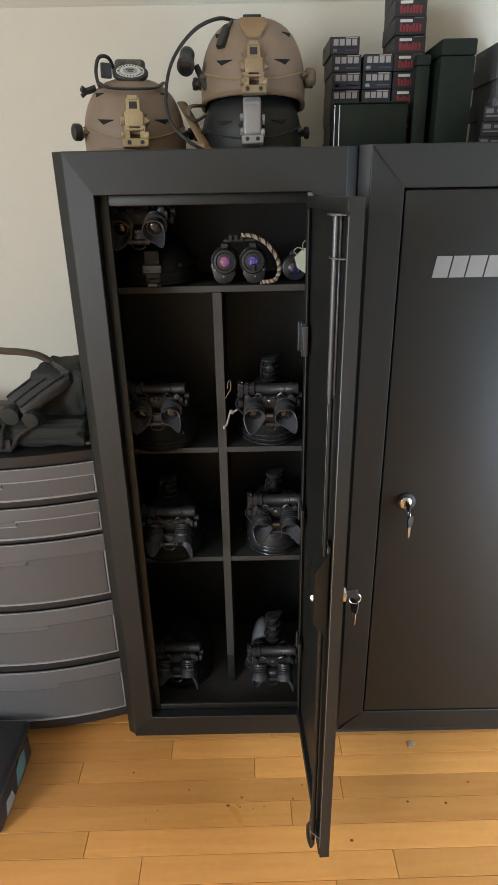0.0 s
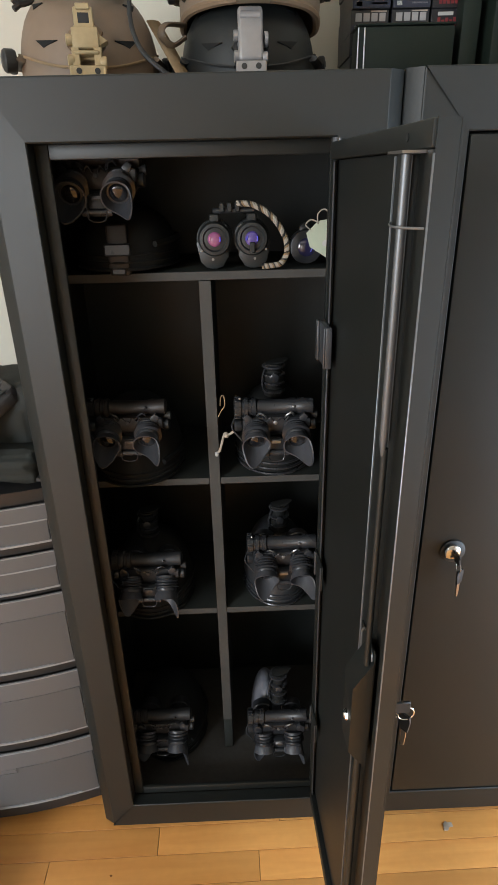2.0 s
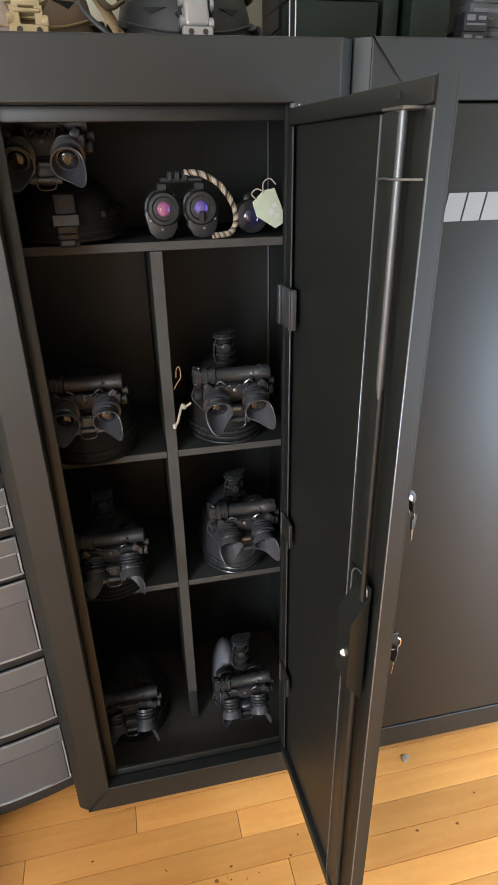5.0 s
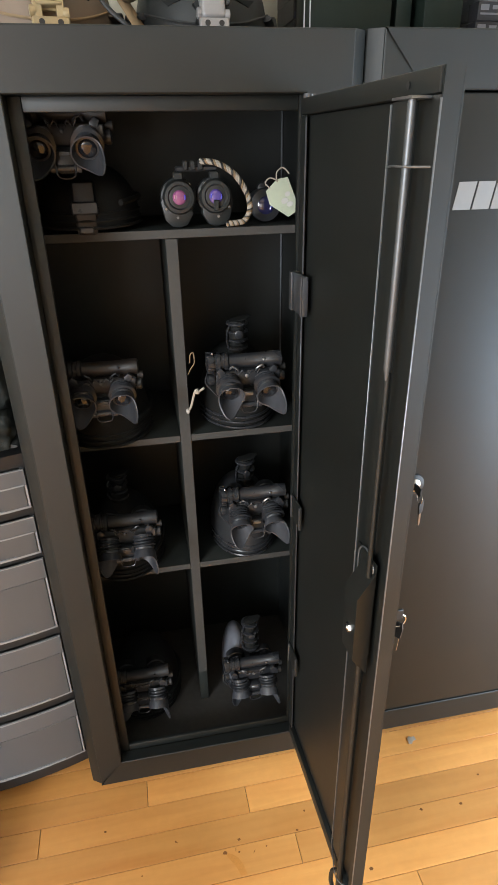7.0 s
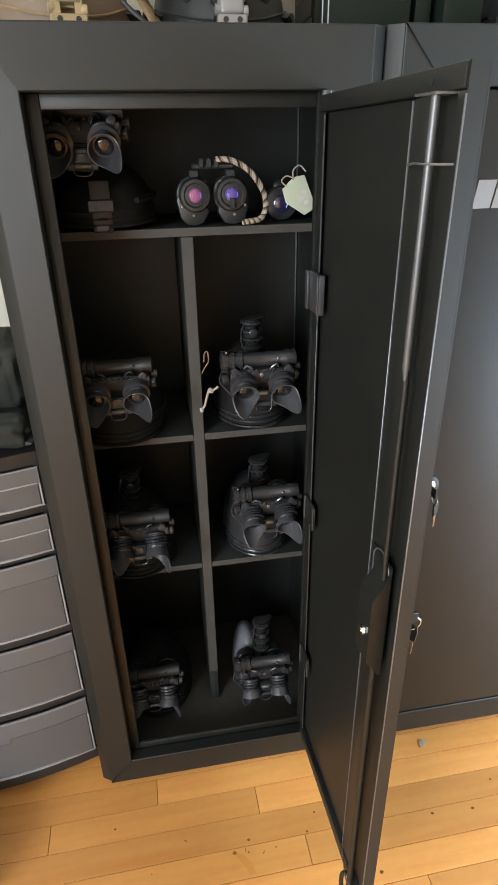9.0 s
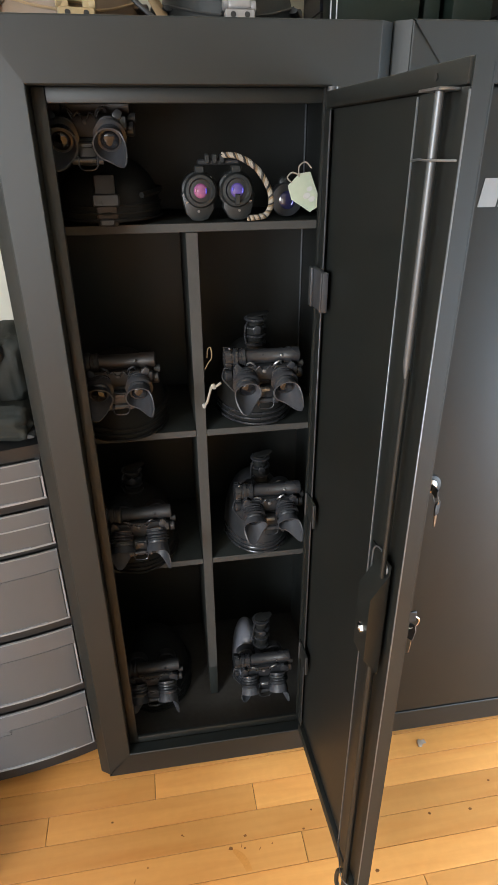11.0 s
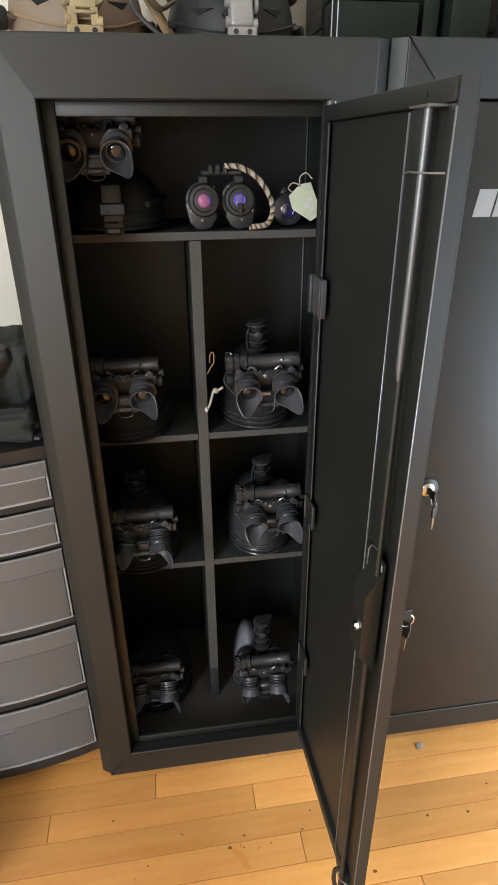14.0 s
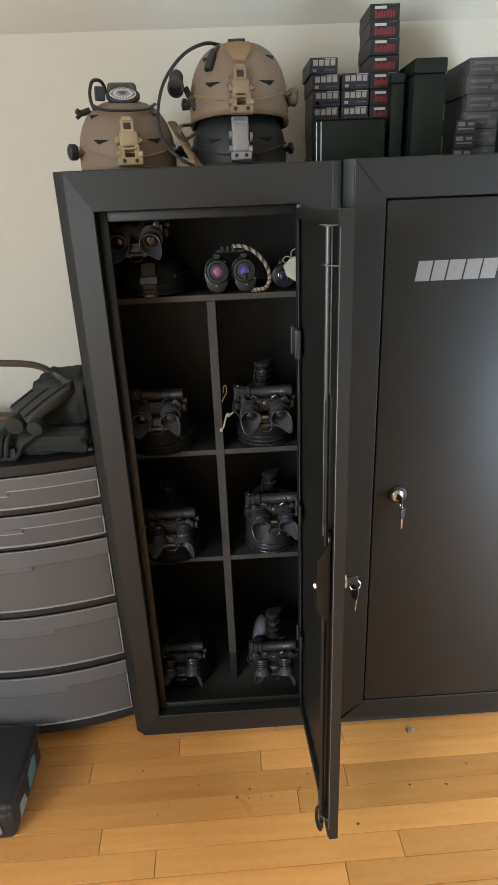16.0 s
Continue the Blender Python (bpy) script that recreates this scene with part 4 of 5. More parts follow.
hush_marks += [(-0.40, -0.26, 0.13, 0.32, M_WHITE), (0.0, 0.42, 0.2, 0.27, M_PRINT_DIM)]
red_marks = [(x, x + 0.075, 0.18, z, M_PRINT_RED) for x, z in ((-0.34, 0.62), (-0.24, 0.52), (-0.14, 0.60), (-0.04, 0.52), (0.06, 0.62), (0.16, 0.62), (0.27, 0.60))]
red_marks += [(-0.34, 0.05, 0.70, 0.86, M_WHITE), (0.12, 0.40, 0.93, 0.97, M_PRINT_DIM)]
rc = random.Random(3)
first, redone = None, None
for col, (cx, count) in enumerate(((0.2645, 7), (0.3305, 6))):
    for i in range(count):
        p = pose(cx + rc.uniform(-.0012, .0012) - (0.006 if col == 0 and i == 6 else 0), 1.48 + rc.uniform(-.002, .002) - 0.002 * i * 0.3, 1.4025 + i * (CHT + 0.0005), 0, 0, rc.uniform(-.8, .8))
        if first is None:
            first = carton("ammunition_carton", p, CWD, CHT, CDP, M_CARD_BLACK, hush_marks, "small black and blue ammunition carton in a stack", "black ammunition cartons")
        else:
            copy_thing(first, p)
for i in range(10):
    p = pose(0.402 + rc.uniform(-.002, .002) - 0.0012 * i, 1.478 + rc.uniform(-.003, .003), 1.4025 + i * (CHT + 0.0005), 0, 0, rc.uniform(-1.2, 1.2) - 1)
    if redone is None:
        redone = carton("ammunition_carton", p, CWD + 0.003, CHT, CDP, M_CARD_BLACK, red_marks, "small black carton with red print in a tall stack", "red-printed ammunition cartons")
    else:
        copy_thing(redone, p)
# grey cartons past the cans
grey_marks = [(-0.40, 0.25, 0.62, 0.80, M_PRINT_DIM), (-0.40, 0.1, 0.3, 0.42, M_PRINT_DIM), (0.2, 0.42, 0.2, 0.5, M_PRINT_DIM)]
g1 = None
for i in range(6):
    p = pose(0.622 + 0.004 * (i % 2), 1.462, 1.4025 + i * 0.0355, 0, 0, -2 + i * 0.4)
    if g1 is None:
        g1 = carton("cartridge_carton", p, 0.082, 0.035, 0.15, M_CARD_GREY, grey_marks, "grey cardboard cartridge carton in a stack", "grey cartridge cartons")
    else:
        copy_thing(g1, p)
s1 = None
spec_marks = [(-0.40, -0.05, 0.55, 0.85, M_PRINT_DIM), (-0.40, 0.42, 0.32, 0.42, M_PRINT_DIM), (0.1, 0.42, 0.6, 0.8, M_PRINT_DIM)]
for i in range(3):
    p = pose(0.570 + 0.002 * i, 1.425, 1.4025 + i * 0.029, 0, 0, -1 + i)
    if s1 is None:
        s1 = carton("rimfire_carton", p, 0.045, 0.0285, 0.034, M_CARD_BLACK, spec_marks, "tiny black printed carton beside a green can", "small black cartons")
    else:
        copy_thing(s1, p)


def ammo_can(place, w, d, h, label, lid=0.018, edges=True):
    """Pressed steel can with a folded lid, wire bail and latch."""
    c = thing("ammunition_can", place, label, "metal can", "green cans")
    part("body", box(B(), -w / 2, w / 2, 0, d, 0, h - lid, 0.004, 2), M_GREEN, c)
    bm = B()
    box(bm, -w / 2 - 0.0006, w / 2 + 0.0006, -0.0006, d + 0.0006, h - lid + 0.0004, h, 0.004, 2)
    part("lid", bm, M_GREEN, c)
    if edges:
        for x in (-w / 2 - 0.0005, -w / 2 + 0.0095):
            bm = B()
            rod(bm, (x, -0.0012, 0.001), (x, -0.0012, h - lid - 0.002), 0.0013, seg=8)
            part("bail", bm, M_WIRE, c)
    return c


ammo_can((0.3115, 1.418, 1.4025), 0.154, 0.055, 0.099, "low dark-green steel ammunition can before stacked cartons", lid=0.004)
ammo_can((0.484, 1.420, 1.4025), 0.072, 0.15, 0.208, "tall dark-green steel ammunition can on the cabinet", lid=0.030, edges=False)
ammo_can((0.418, 1.436, 1.4025), 0.030, 0.035, 0.184, "narrow dark-green steel ammunition can between taller ones", lid=0.02, edges=False)
ammo_can((0.700, 1.385, 1.4025), 0.095, 0.06, 0.200, "tall dark-green steel ammunition can on the cabinet", lid=0.03, edges=False)

# ---- night-vision goggles in the compartments ----
def eyecup(bm, p, d, side, r0=0.0180, r1=0.0235, length=0.013, flare=2.1, seg=28):
    """Rubber cup that reaches farther on its outer side."""
    p, d = Vector(p), Vector(d).normalized()
    side = (Vector(side) - d * Vector(side).dot(d)).normalized()
    v = d.cross(side)
    def ring(t, off):
        out = []
        for i in range(seg):
            a = 2 * math.pi * i / seg
            c = math.cos(a)
            reach = length * t * (1 + flare * max(0, c) ** 2.6 * t)
            r = r0 + (r1 - r0) * t ** 0.8 - off
            out.append(bm.verts.new(p + d * reach + side * c * r + v * math.sin(a) * r))
        return out
    steps = [ring(t, 0) for t in (0, 0.25, 0.5, 0.75, 1.0)] + [ring(t, 0.0022) for t in (1.0, 0.75, 0.5, 0.25, 0.02)]
    for a, b in zip(steps, steps[1:]):
        for i in range(seg):
            j = (i + 1) % seg
            bm.faces.new((a[i], a[j], b[j], b[i]))
    bm.faces.new(steps[0][::-1])
    bm.faces.new(steps[-1])
    return bm


def goggles(place, label, tilt=-25.0, apart=0.066, body=None, side_out=True, cup=None, cups=True):
    """Twin-eyepiece goggles: battery tube, body, two ribbed eyepieces with cups, centre latch and objective tubes.
    The origin is the body's middle; eyepieces point to local -y."""
    g = thing("night_vision_goggles", place, label, "goggles", "night-vision goggles")
    body = body or M_NVG
    # Goggles with their own cup colour are the shaded ones; their metal is dimmed too.
    bright = M_NVG_RING if cup else M_NVG_BRIGHT
    bm = B()
    box(bm, -0.052, 0.052, -0.012, 0.026, -0.016, 0.014, 0.006, 2)
    part("body", bm, body, g)
    bm = B()
    lathe(bm, (-0.068, 0.004, 0.026), (1, 0.004, 0.026),
          [(0, 0.012), (0.002, 0.018), (0.012, 0.018), (0.013, 0.0155), (0.016, 0.0155), (0.017, 0.0175), (0.023, 0.0175), (0.024, 0.0150), (0.029, 0.015), (0.030, 0.0165), (0.036, 0.0165), (0.038, 0.0125), (0.104, 0.012), (0.106, 0.0135), (0.130, 0.0135), (0.132, 0.010)], 24)
    part("battery_tube", bm, body, g)
    bm = B()
    lathe(bm, (0.060, 0.004, 0.010), (1, 0.004, 0.010), [(0, 0.007), (0.010, 0.007), (0.011, 0.005)], 12)
    part("switch_knob", bm, M_RUBBER, g)
    a = radians(tilt)
    d = Vector((0, -math.cos(a), math.sin(a)))
    for s in (-1, 1):
        p = Vector((s * apart / 2, -0.008, -0.006))
        bm = B()
        prof = [(0, 0.0205)]
        for i in range(4):
            h0 = 0.003 + i * 0.0056
            prof += [(h0, 0.0205 + 0.001 * i), (h0 + 0.001, 0.0185), (h0 + 0.003, 0.0185), (h0 + 0.004, 0.021 - 0.0006 * i)]
        prof += [(0.027, 0.0185), (0.030, 0.016)]
        lathe(bm, p, p + d, prof, 24)
        eye = part("eyepiece", bm, M_NVG_RING, g)
        bm = B()
        lathe(bm, p + d * 0.0296, p + d, [(0, 0.0135), (0.002, 0.0125), (0.004, 0.009), (0.005, 0.003)], 20)
        part("eye_lens", bm, M_GLASS, eye)
        if cups:
            bm = B()
            out = Vector((0.80 if side_out else 0.9, 0, -0.50)) if s > 0 else Vector((-0.30 if side_out else 0.9, 0, -0.92))
            eyecup(bm, p + d * 0.0275, d, out, length=0.016 if s > 0 else 0.014)
            part("eyecup", bm, cup or M_CUP, eye, "grey rubber eyecup")
        bm = B()
        lathe(bm, (s * apart / 2, 0.024, -0.002), (s * apart / 2, 1, -0.002), [(0, 0.019), (0.01, 0.020), (0.018, 0.020), (0.020, 0.0225), (0.036, 0.0225), (0.038, 0.019)], 20)
        part("objective", bm, body, g)
        bm = B()
        tube(bm, [(s * 0.030, -0.010, 0.016), (s * 0.026, -0.016, 0.022), (s * 0.018, -0.016, 0.018), (s * 0.014, -0.012, 0.010)], 0.0018, 6, 5)
        part("wire_clip", bm, bright, g)
    bm = B()
    box(bm, -0.014, 0.014, -0.024, -0.006, -0.050, -0.020, 0.003, 2)
    lat = part("latch", bm, M_NVG, g)
    bm = B()
    box(bm, -0.008, 0.008, -0.027, -0.022, -0.028, -0.022, 0.001, 1)
    part("latch_tab", bm, bright, lat)
    bm = B()
    for x in (-0.016, 0.016):
        rod(bm, (x, -0.020, -0.036), (x * 1.2, -0.020, -0.036), 0.003, seg=8)
    part("pin", bm, bright, lat)
    bm = B()
    box(bm, -0.012, 0.012, -0.006, 0.020, -0.052, -0.014, 0.002, 1)
    part("bracket", bm, M_RUBBER, g)
    # cross pin, buckle frame and clamp ears round the latch
    bm = B()
    lathe(bm, (-0.022, -0.027, -0.044), (1, -0.027, -0.044), [(0, 0.004), (0.001, 0.006), (0.010, 0.006), (0.011, 0.0045), (0.033, 0.0045), (0.034, 0.006), (0.043, 0.006), (0.044, 0.004)], 14)
    part("cross_pin", bm, M_NVG_RING, lat)
    bm = B()
    tube(bm, [(-0.013, -0.029, -0.026), (-0.014, -0.032, -0.040), (-0.010, -0.033, -0.055), (0.010, -0.033, -0.055), (0.014, -0.032, -0.040), (0.013, -0.029, -0.026)], 0.0011, 6, 5)
    part("buckle_wire", bm, M_NVG_RING, lat)
    for s in (-1, 1):
        bm = B()
        prism(bm, [(0, 0), (0.010, 0.004), (0.013, 0.012), (0.006, 0.017), (-0.002, 0.010)], Matrix(((s, 0, 0, s * 0.040), (0, 0, -1, -0.012), (0, 1, 0, 0.004), (0, 0, 0, 1))), 0.006, 0.001)
        part("clamp_ear", bm, M_NVG_RING, g)
        bm = B()
        lathe(bm, (s * 0.056, 0.0, -0.004), (s * 1.0, 0.0, -0.004), [(0, 0.009), (0.004, 0.0105), (0.010, 0.0105), (0.012, 0.008)], 14)
        part("side_knob", bm, M_NVG, g)
        bm = B()
        tube(bm, [(s * 0.004, -0.014, 0.008), (s * 0.009, -0.020, 0.016), (s * 0.016, -0.017, 0.009), (s * 0.021, -0.019, 0.017)], 0.0012, 6, 5)
        part("spring_wire", bm, M_NVG_RING, g)
    for i in range(10):
        a2 = 2 * math.pi * i / 10
        bm = B()
        box(bm, -0.067, -0.057, -0.0015, 0.0015, 0.0172, 0.0192, 0.0004, 1, Matrix.Translation((0, 0.004, 0.026)) @ Matrix.Rotation(a2, 4, 'X'))
        part("cap_rib", bm, body, g)
    for x, y, z, r in ((-0.048, -0.013, 0.006, 0.003), (0.047, -0.013, 0.004, 0.003), (0.0, -0.013, 0.004, 0.0035), (-0.058, -0.004, 0.044, 0.002), (0.030, -0.010, 0.030, 0.0022)):
        bm = B()
        lathe(bm, (x, y + 0.002, z), (x, -1, z), [(0, r), (0.003, r), (0.0036, r * 0.6)], 10)
        part("screw", bm, bright, g)
    bm = B()
    tube(bm, [(-0.066, 0.0, 0.012), (-0.072, -0.008, -0.004), (-0.062, -0.014, -0.018), (-0.050, -0.016, -0.030), (-0.030, -0.016, -0.040)], 0.0013, 6, 6)
    part("lanyard", bm, M_NVG_RING, g)
    bm = B()
    box(bm, -0.054, -0.036, -0.015, -0.010, -0.010, 0.010, 0.0015, 1)
    part("cover_plate", bm, M_NVG_RING, g)
    bm = B()
    box(bm, 0.040, 0.058, -0.016, -0.006, -0.006, 0.012, 0.002, 1)
    part("cover_plate", bm, M_NVG_RING, g)
    return g


def stowed(place, mats, label, rx=0.082, ry_=0.105, H=0.140, ridges=3):
    """Helmet stowed in a compartment: shell, rubber edge, side rail and brim ridges."""
    h = thing("helmet", place, label, "helmet", "stowed helmets")
    bm = B()
    prof = [(0.0, 0.97), (0.004, 1.0), (0.016, 1.01)] + [(0.016 + (H - 0.016) * math.sin(q), max(math.cos(q) ** 0.85, 0.02)) for q in (math.pi / 2 * i / 12 for i in range(1, 13))]
    lathe(bm, (0, 0, 0), (0, 0, 1), prof, 40)
    for v in bm.verts:
        v.co.x, v.co.y = v.co.x * rx, v.co.y * ry_
    part("shell", bm, mats[0], h)
    for k in range(ridges):
        bm = B()
        tube(bm, [(rx * (1.03 - 0.012 * k) * math.sin(radians(q)), -ry_ * (1.03 - 0.012 * k) * math.cos(radians(q)), 0.004 + 0.010 * k) for q in (-85, -60, -35, -10, 15, 40, 65, 85)], 0.0026, 6, 4)
        part("brim_ridge", bm, mats[1], h)
    bm = B()
    tube(bm, [(rx * 1.02 * math.cos(radians(q)), ry_ * 1.02 * math.sin(radians(q)), 0.030 + 0.012 * math.cos(radians(q))) for q in (-50, -20, 10, 40)], 0.005, 6, 5)
    part("side_rail", bm, mats[2], h)
    return h


def monocular(place, label, h=0.060):
    m = thing("lens_tube", place, label, "lens", "stowed lens tubes")
    bm = B()
    lathe(bm, (0, 0, 0), (0, 0, 1), [(0, 0.018), (0.012, 0.019), (0.014, 0.016), (0.026, 0.016), (0.028, 0.019), (0.040, 0.0185), (0.043, 0.014), (h - 0.012, 0.0135), (h - 0.01, 0.016), (h, 0.015)], 20)
    part("barrel", bm, M_SHELL_DIM, m)
    bm = B()
    lathe(bm, (0, -0.016, h * 0.62), (0, -1, h * 0.62), [(0, 0.008), (0.005, 0.008), (0.006, 0.006)], 14)
    part("knob", bm, M_NVG_RING, m)
    for i in range(4):
        z = 0.006 + i * (h - 0.014) / 3
        bm = B()
        lathe(bm, (0, 0, z), (0, 0, 1), [(0, 0.0185), (0.001, 0.0205), (0.004, 0.0205), (0.005, 0.0185)], 20)
        part("grip_ring", bm, M_NVG_RING if i else M_NVG, m)
    bm = B()
    prism(bm, [(-0.022, -0.004), (-0.010, -0.010), (0.012, -0.010), (0.024, -0.002), (0.020, 0.006), (0.006, 0.010), (-0.014, 0.009)], pose(0.004, 0, h + 0.0005, 6, -9, 12), 0.0025, 0.0008)
    part("mount_wing", bm, M_SHELL_DIM, m)
    bm = B()
    tube(bm, [(-0.012, -0.004, h - 0.004), (-0.02, -0.010, h * 0.7), (-0.022, -0.012, h * 0.4), (-0.018, -0.010, h * 0.15)], 0.0016, 6, 5)
    part("strap_end", bm, M_NVG_RING, m)
    return m


DARK = (M_SHELL_DIM, M_NVG_RING, M_RUBBER)
# Ridges and rail take the dim shell colour too, so shade hides them.
PLAIN = (M_SHELL_DIM, M_SHELL_DIM, M_SHELL_DIM)
GREYH = (M_SHELL_LIT, M_NVG_RING, M_NVG)
S2, S3, S4 = 0.7805, 0.4745, 0.0545
# right-hand column
stowed((0.092, 1.372, S2 + 0.0055), DARK, "dark helmet on a shelf behind its goggles", rx=0.072)
goggles((0.086, 1.214, 0.915), "black twin-tube night-vision goggles hanging before a dark helmet", -22)
stowed((0.098, 1.374, S3 + 0.0055), (M_SHELL_SATIN, M_NVG_RING, M_RUBBER), "satin grey-black helmet on a shelf behind its goggles", rx=0.070)
goggles((0.101, 1.232, 0.634), "black twin-tube night-vision goggles hanging before a dark helmet", -28)
# Narrow and pale: only the lit side of this helmet is shaped and coloured.
stowed((0.070, 1.352, S4 + 0.0055), GREYH, "lit side of a helmet on the cabinet floor, as a narrow grey shell", rx=0.036, ry_=0.075, H=0.140)
goggles((0.092, 1.236, 0.170), "black twin-tube night-vision goggles hanging before a grey helmet", -60)
# left-hand column: its shade is put into darker goggle and cup colours
stowed((-0.165, 1.345, S2 + 0.0055), PLAIN, "dark helmet deep in the shelf behind goggles")
goggles((-0.160, 1.240, 0.911), "black and brown night-vision goggles, coloured darker for a dim compartment", -22, body=M_NVG_BROWN_DIM, cup=M_CUP_SHADED)
stowed((-0.165, 1.350, S3 + 0.0055), PLAIN, "dark helmet deep in the shelf behind goggles")
goggles((-0.154, 1.232, 0.606), "black night-vision goggles, coloured darker for a dim compartment", -48, body=M_NVG_SHADED, cup=M_CUP_SHADED)
stowed((-0.160, 1.350, S4 + 0.0055), PLAIN, "dark helmet deep in the cabinet behind goggles")
goggles((-0.164, 1.238, 0.186), "black night-vision goggles, coloured darker for a low dark compartment", -55, body=M_NVG_SHADED, cup=M_CUP_SHADED)
# lens tubes on the helmets' crowns
for x, y, z, t in ((0.092, 1.330, 0.922, 0.060), (0.101, 1.330, 0.617, 0.070), (0.096, 1.285, 0.1945, 0.085), (-0.165, 1.34, 0.617, 0.060)):
    monocular((x, y, z), "black lens tube standing on a helmet crown", t)

# ---- top compartment ----
S1 = 1.1515
stowed((-0.150, 1.360, S1 + 0.0055), PLAIN, "dark helmet with raised goggles in the top compartment", H=0.095)
goggles((-0.166, 1.246, 1.290), "black and brown night-vision goggles, coloured darker, flipped up on a helmet", -26, body=M_NVG_BROWN_DIM, cup=M_CUP_SHADED)
bm = B()
box(bm, -0.016, 0.016, -0.010, 0.012, 0.0, 0.075, 0.004, 2)
br = thing("helmet_bracket", (-0.150, 1.262, S1), "dark brown hinged mount bracket below raised goggles", "bracket")
part("post", bm, M_NVG_BROWN_DIM, br)
bm = B()
box(bm, -0.020, 0.020, -0.016, -0.009, 0.030, 0.048, 0.002, 1)
part("strap_bar", bm, M_NVG, br)
bm = B()
box(bm, -0.012, 0.010, -0.014, -0.009, 0.002, 0.012, 0.002, 1)
part("clip", bm, M_NVG_RING, br)

duo = thing("binocular_goggles", (0.028, 1.300, S1), "black binocular night-vision goggles with violet lenses on a shelf", "goggles")
for s, cx in ((-1, -0.031), (1, 0.028)):
    bm = B()
    lathe(bm, (cx, -0.014, 0.047), (cx, 1, 0.047), [(0, 0.0122), (0.0006, 0.0165), (-0.002, 0.0190), (-0.0015, 0.0235), (0.002, 0.0255), (0.006, 0.0265), (0.012, 0.0255), (0.014, 0.029), (0.040, 0.029), (0.055, 0.024), (0.075, 0.022)], 30)
    pod = part("pod", bm, M_NVG_POD, duo)
    bm = B()
    prism(bm, [(cx + s * 0.0, 0.0), (cx + s * 0.014, 0.002), (cx + s * 0.024, 0.012), (cx + s * 0.030, 0.040), (cx + s * 0.020, 0.060), (cx - s * 0.016, 0.072), (cx - s * 0.022, 0.020), (cx - s * 0.012, 0.004)][::s],
          Matrix(((1, 0, 0, 0), (0, 0, -1, 0.024), (0, 1, 0, 0), (0, 0, 0, 1))), 0.030, 0.003)
    part("housing", bm, M_NVG_POD, duo)
    bm = B()
    lathe(bm, (cx, -0.0125, 0.047), (cx, -1, 0.047), [(0, 0.0118), (0.002, 0.0108), (0.0035, 0.008), (0.0045, 0.003)], 26)
    part("lens", bm, M_LENS_RED if s < 0 else M_LENS_BLUE, pod, "violet coated lens")
    # Reflections on the glass, painted as coloured arcs.
    for a0, a1, r, mt in ((-25, 25, 0.0090, M_LENS_GLINT), (150, 190, 0.0080, M_LENS_GLINT if s > 0 else M_LENS_GLINT_ROSE)):
        bm = B()
        tube(bm, [(cx + r * math.cos(radians(a)), -0.0166, 0.047 + r * math.sin(radians(a))) for a in (a0, (a0 + a1) / 2, a1)], 0.0012, 6, 4)
        part("painted_glint", bm, mt, pod)
    for x, z in ((cx + s * 0.004, 0.016), (cx - s * 0.017, 0.066), (cx + s * 0.022, 0.03)):
        part("screw", rod(B(), (x, -0.007, z), (x, -0.0085, z), 0.0022, seg=8), M_NVG_BRIGHT, pod)
    bm = B()
    box(bm, cx - 0.008, cx + 0.008, -0.008, 0.008, 0.072, 0.084, 0.002, 1)
    part("shoulder", bm, M_NVG_POD, duo)
bm = B()
box(bm, -0.0335, 0.034, -0.002, 0.012, 0.084, 0.092, 0.002, 1)
part("bridge", bm, M_NVG, duo)
for x in (-0.018, -0.006, 0.006):
    bm = B()
    box(bm, x - 0.004, x + 0.004, -0.007, 0.006, 0.086, 0.100, 0.0015, 1)
    part("bridge_block", bm, M_NVG_POD, duo)
bm = B()
box(bm, 0.024, 0.032, -0.020, -0.014, 0.026, 0.042, 0.001, 1)
part("lens_tab", bm, M_NVG_POD, duo)
# braided cord
rope = thing("paracord", (0.028, 1.300, S1), "sand and black braided cord looped round goggles", "cord")
cp = smooth_path([(0.006, -0.004, 0.0985), (0.030, -0.010, 0.096), (0.058, -0.014, 0.080), (0.078, -0.016, 0.052), (0.083, -0.018, 0.028), (0.074, -0.020, 0.010), (0.058, -0.022, 0.0062), (0.044, -0.022, 0.0055)], 10)
for n, (mt, ph) in enumerate(((M_CORD_LIGHT, 0), (M_CORD, math.pi), (M_CORD_LIGHT, math.pi / 2), (M_RUBBER, -math.pi / 2))):
    bm = B()
    pts = []
    for i, p in enumerate(cp):
        dd = (cp[min(i + 1, len(cp) - 1)] - cp[max(i - 1, 0)]).normalized()
        u = dd.cross(Y).normalized()
        v = dd.cross(u)
        a = i * 1.15 + ph
        pts.append(p + (u * math.cos(a) + v * math.sin(a)) * 0.0026)
    tube(bm, pts, 0.0023, 6, 2)
    part("strand", bm, mt, rope)
# third lens with a tag
m3 = thing("lens_tube", (0.146, 1.330, S1), "dark lens tube with bluish glass lying on the shelf", "lens")
bm = B()
lathe(bm, (0, -0.012, 0.028), (0, 1, 0.028), [(0, 0.019), (0.002, 0.026), (0.014, 0.027), (0.016, 0.024), (0.05, 0.024), (0.06, 0.02)], 26)
part("barrel", bm, M_NVG, m3)
bm = B()
lathe(bm, (0, -0.0105, 0.028), (0, -1, 0.028), [(0, 0.016), (0.002, 0.014), (0.004, 0.006)], 22)
part("lens", bm, M_LENS_DARK, m3)
# One painted blue glint on this lens as well.
bm = B()
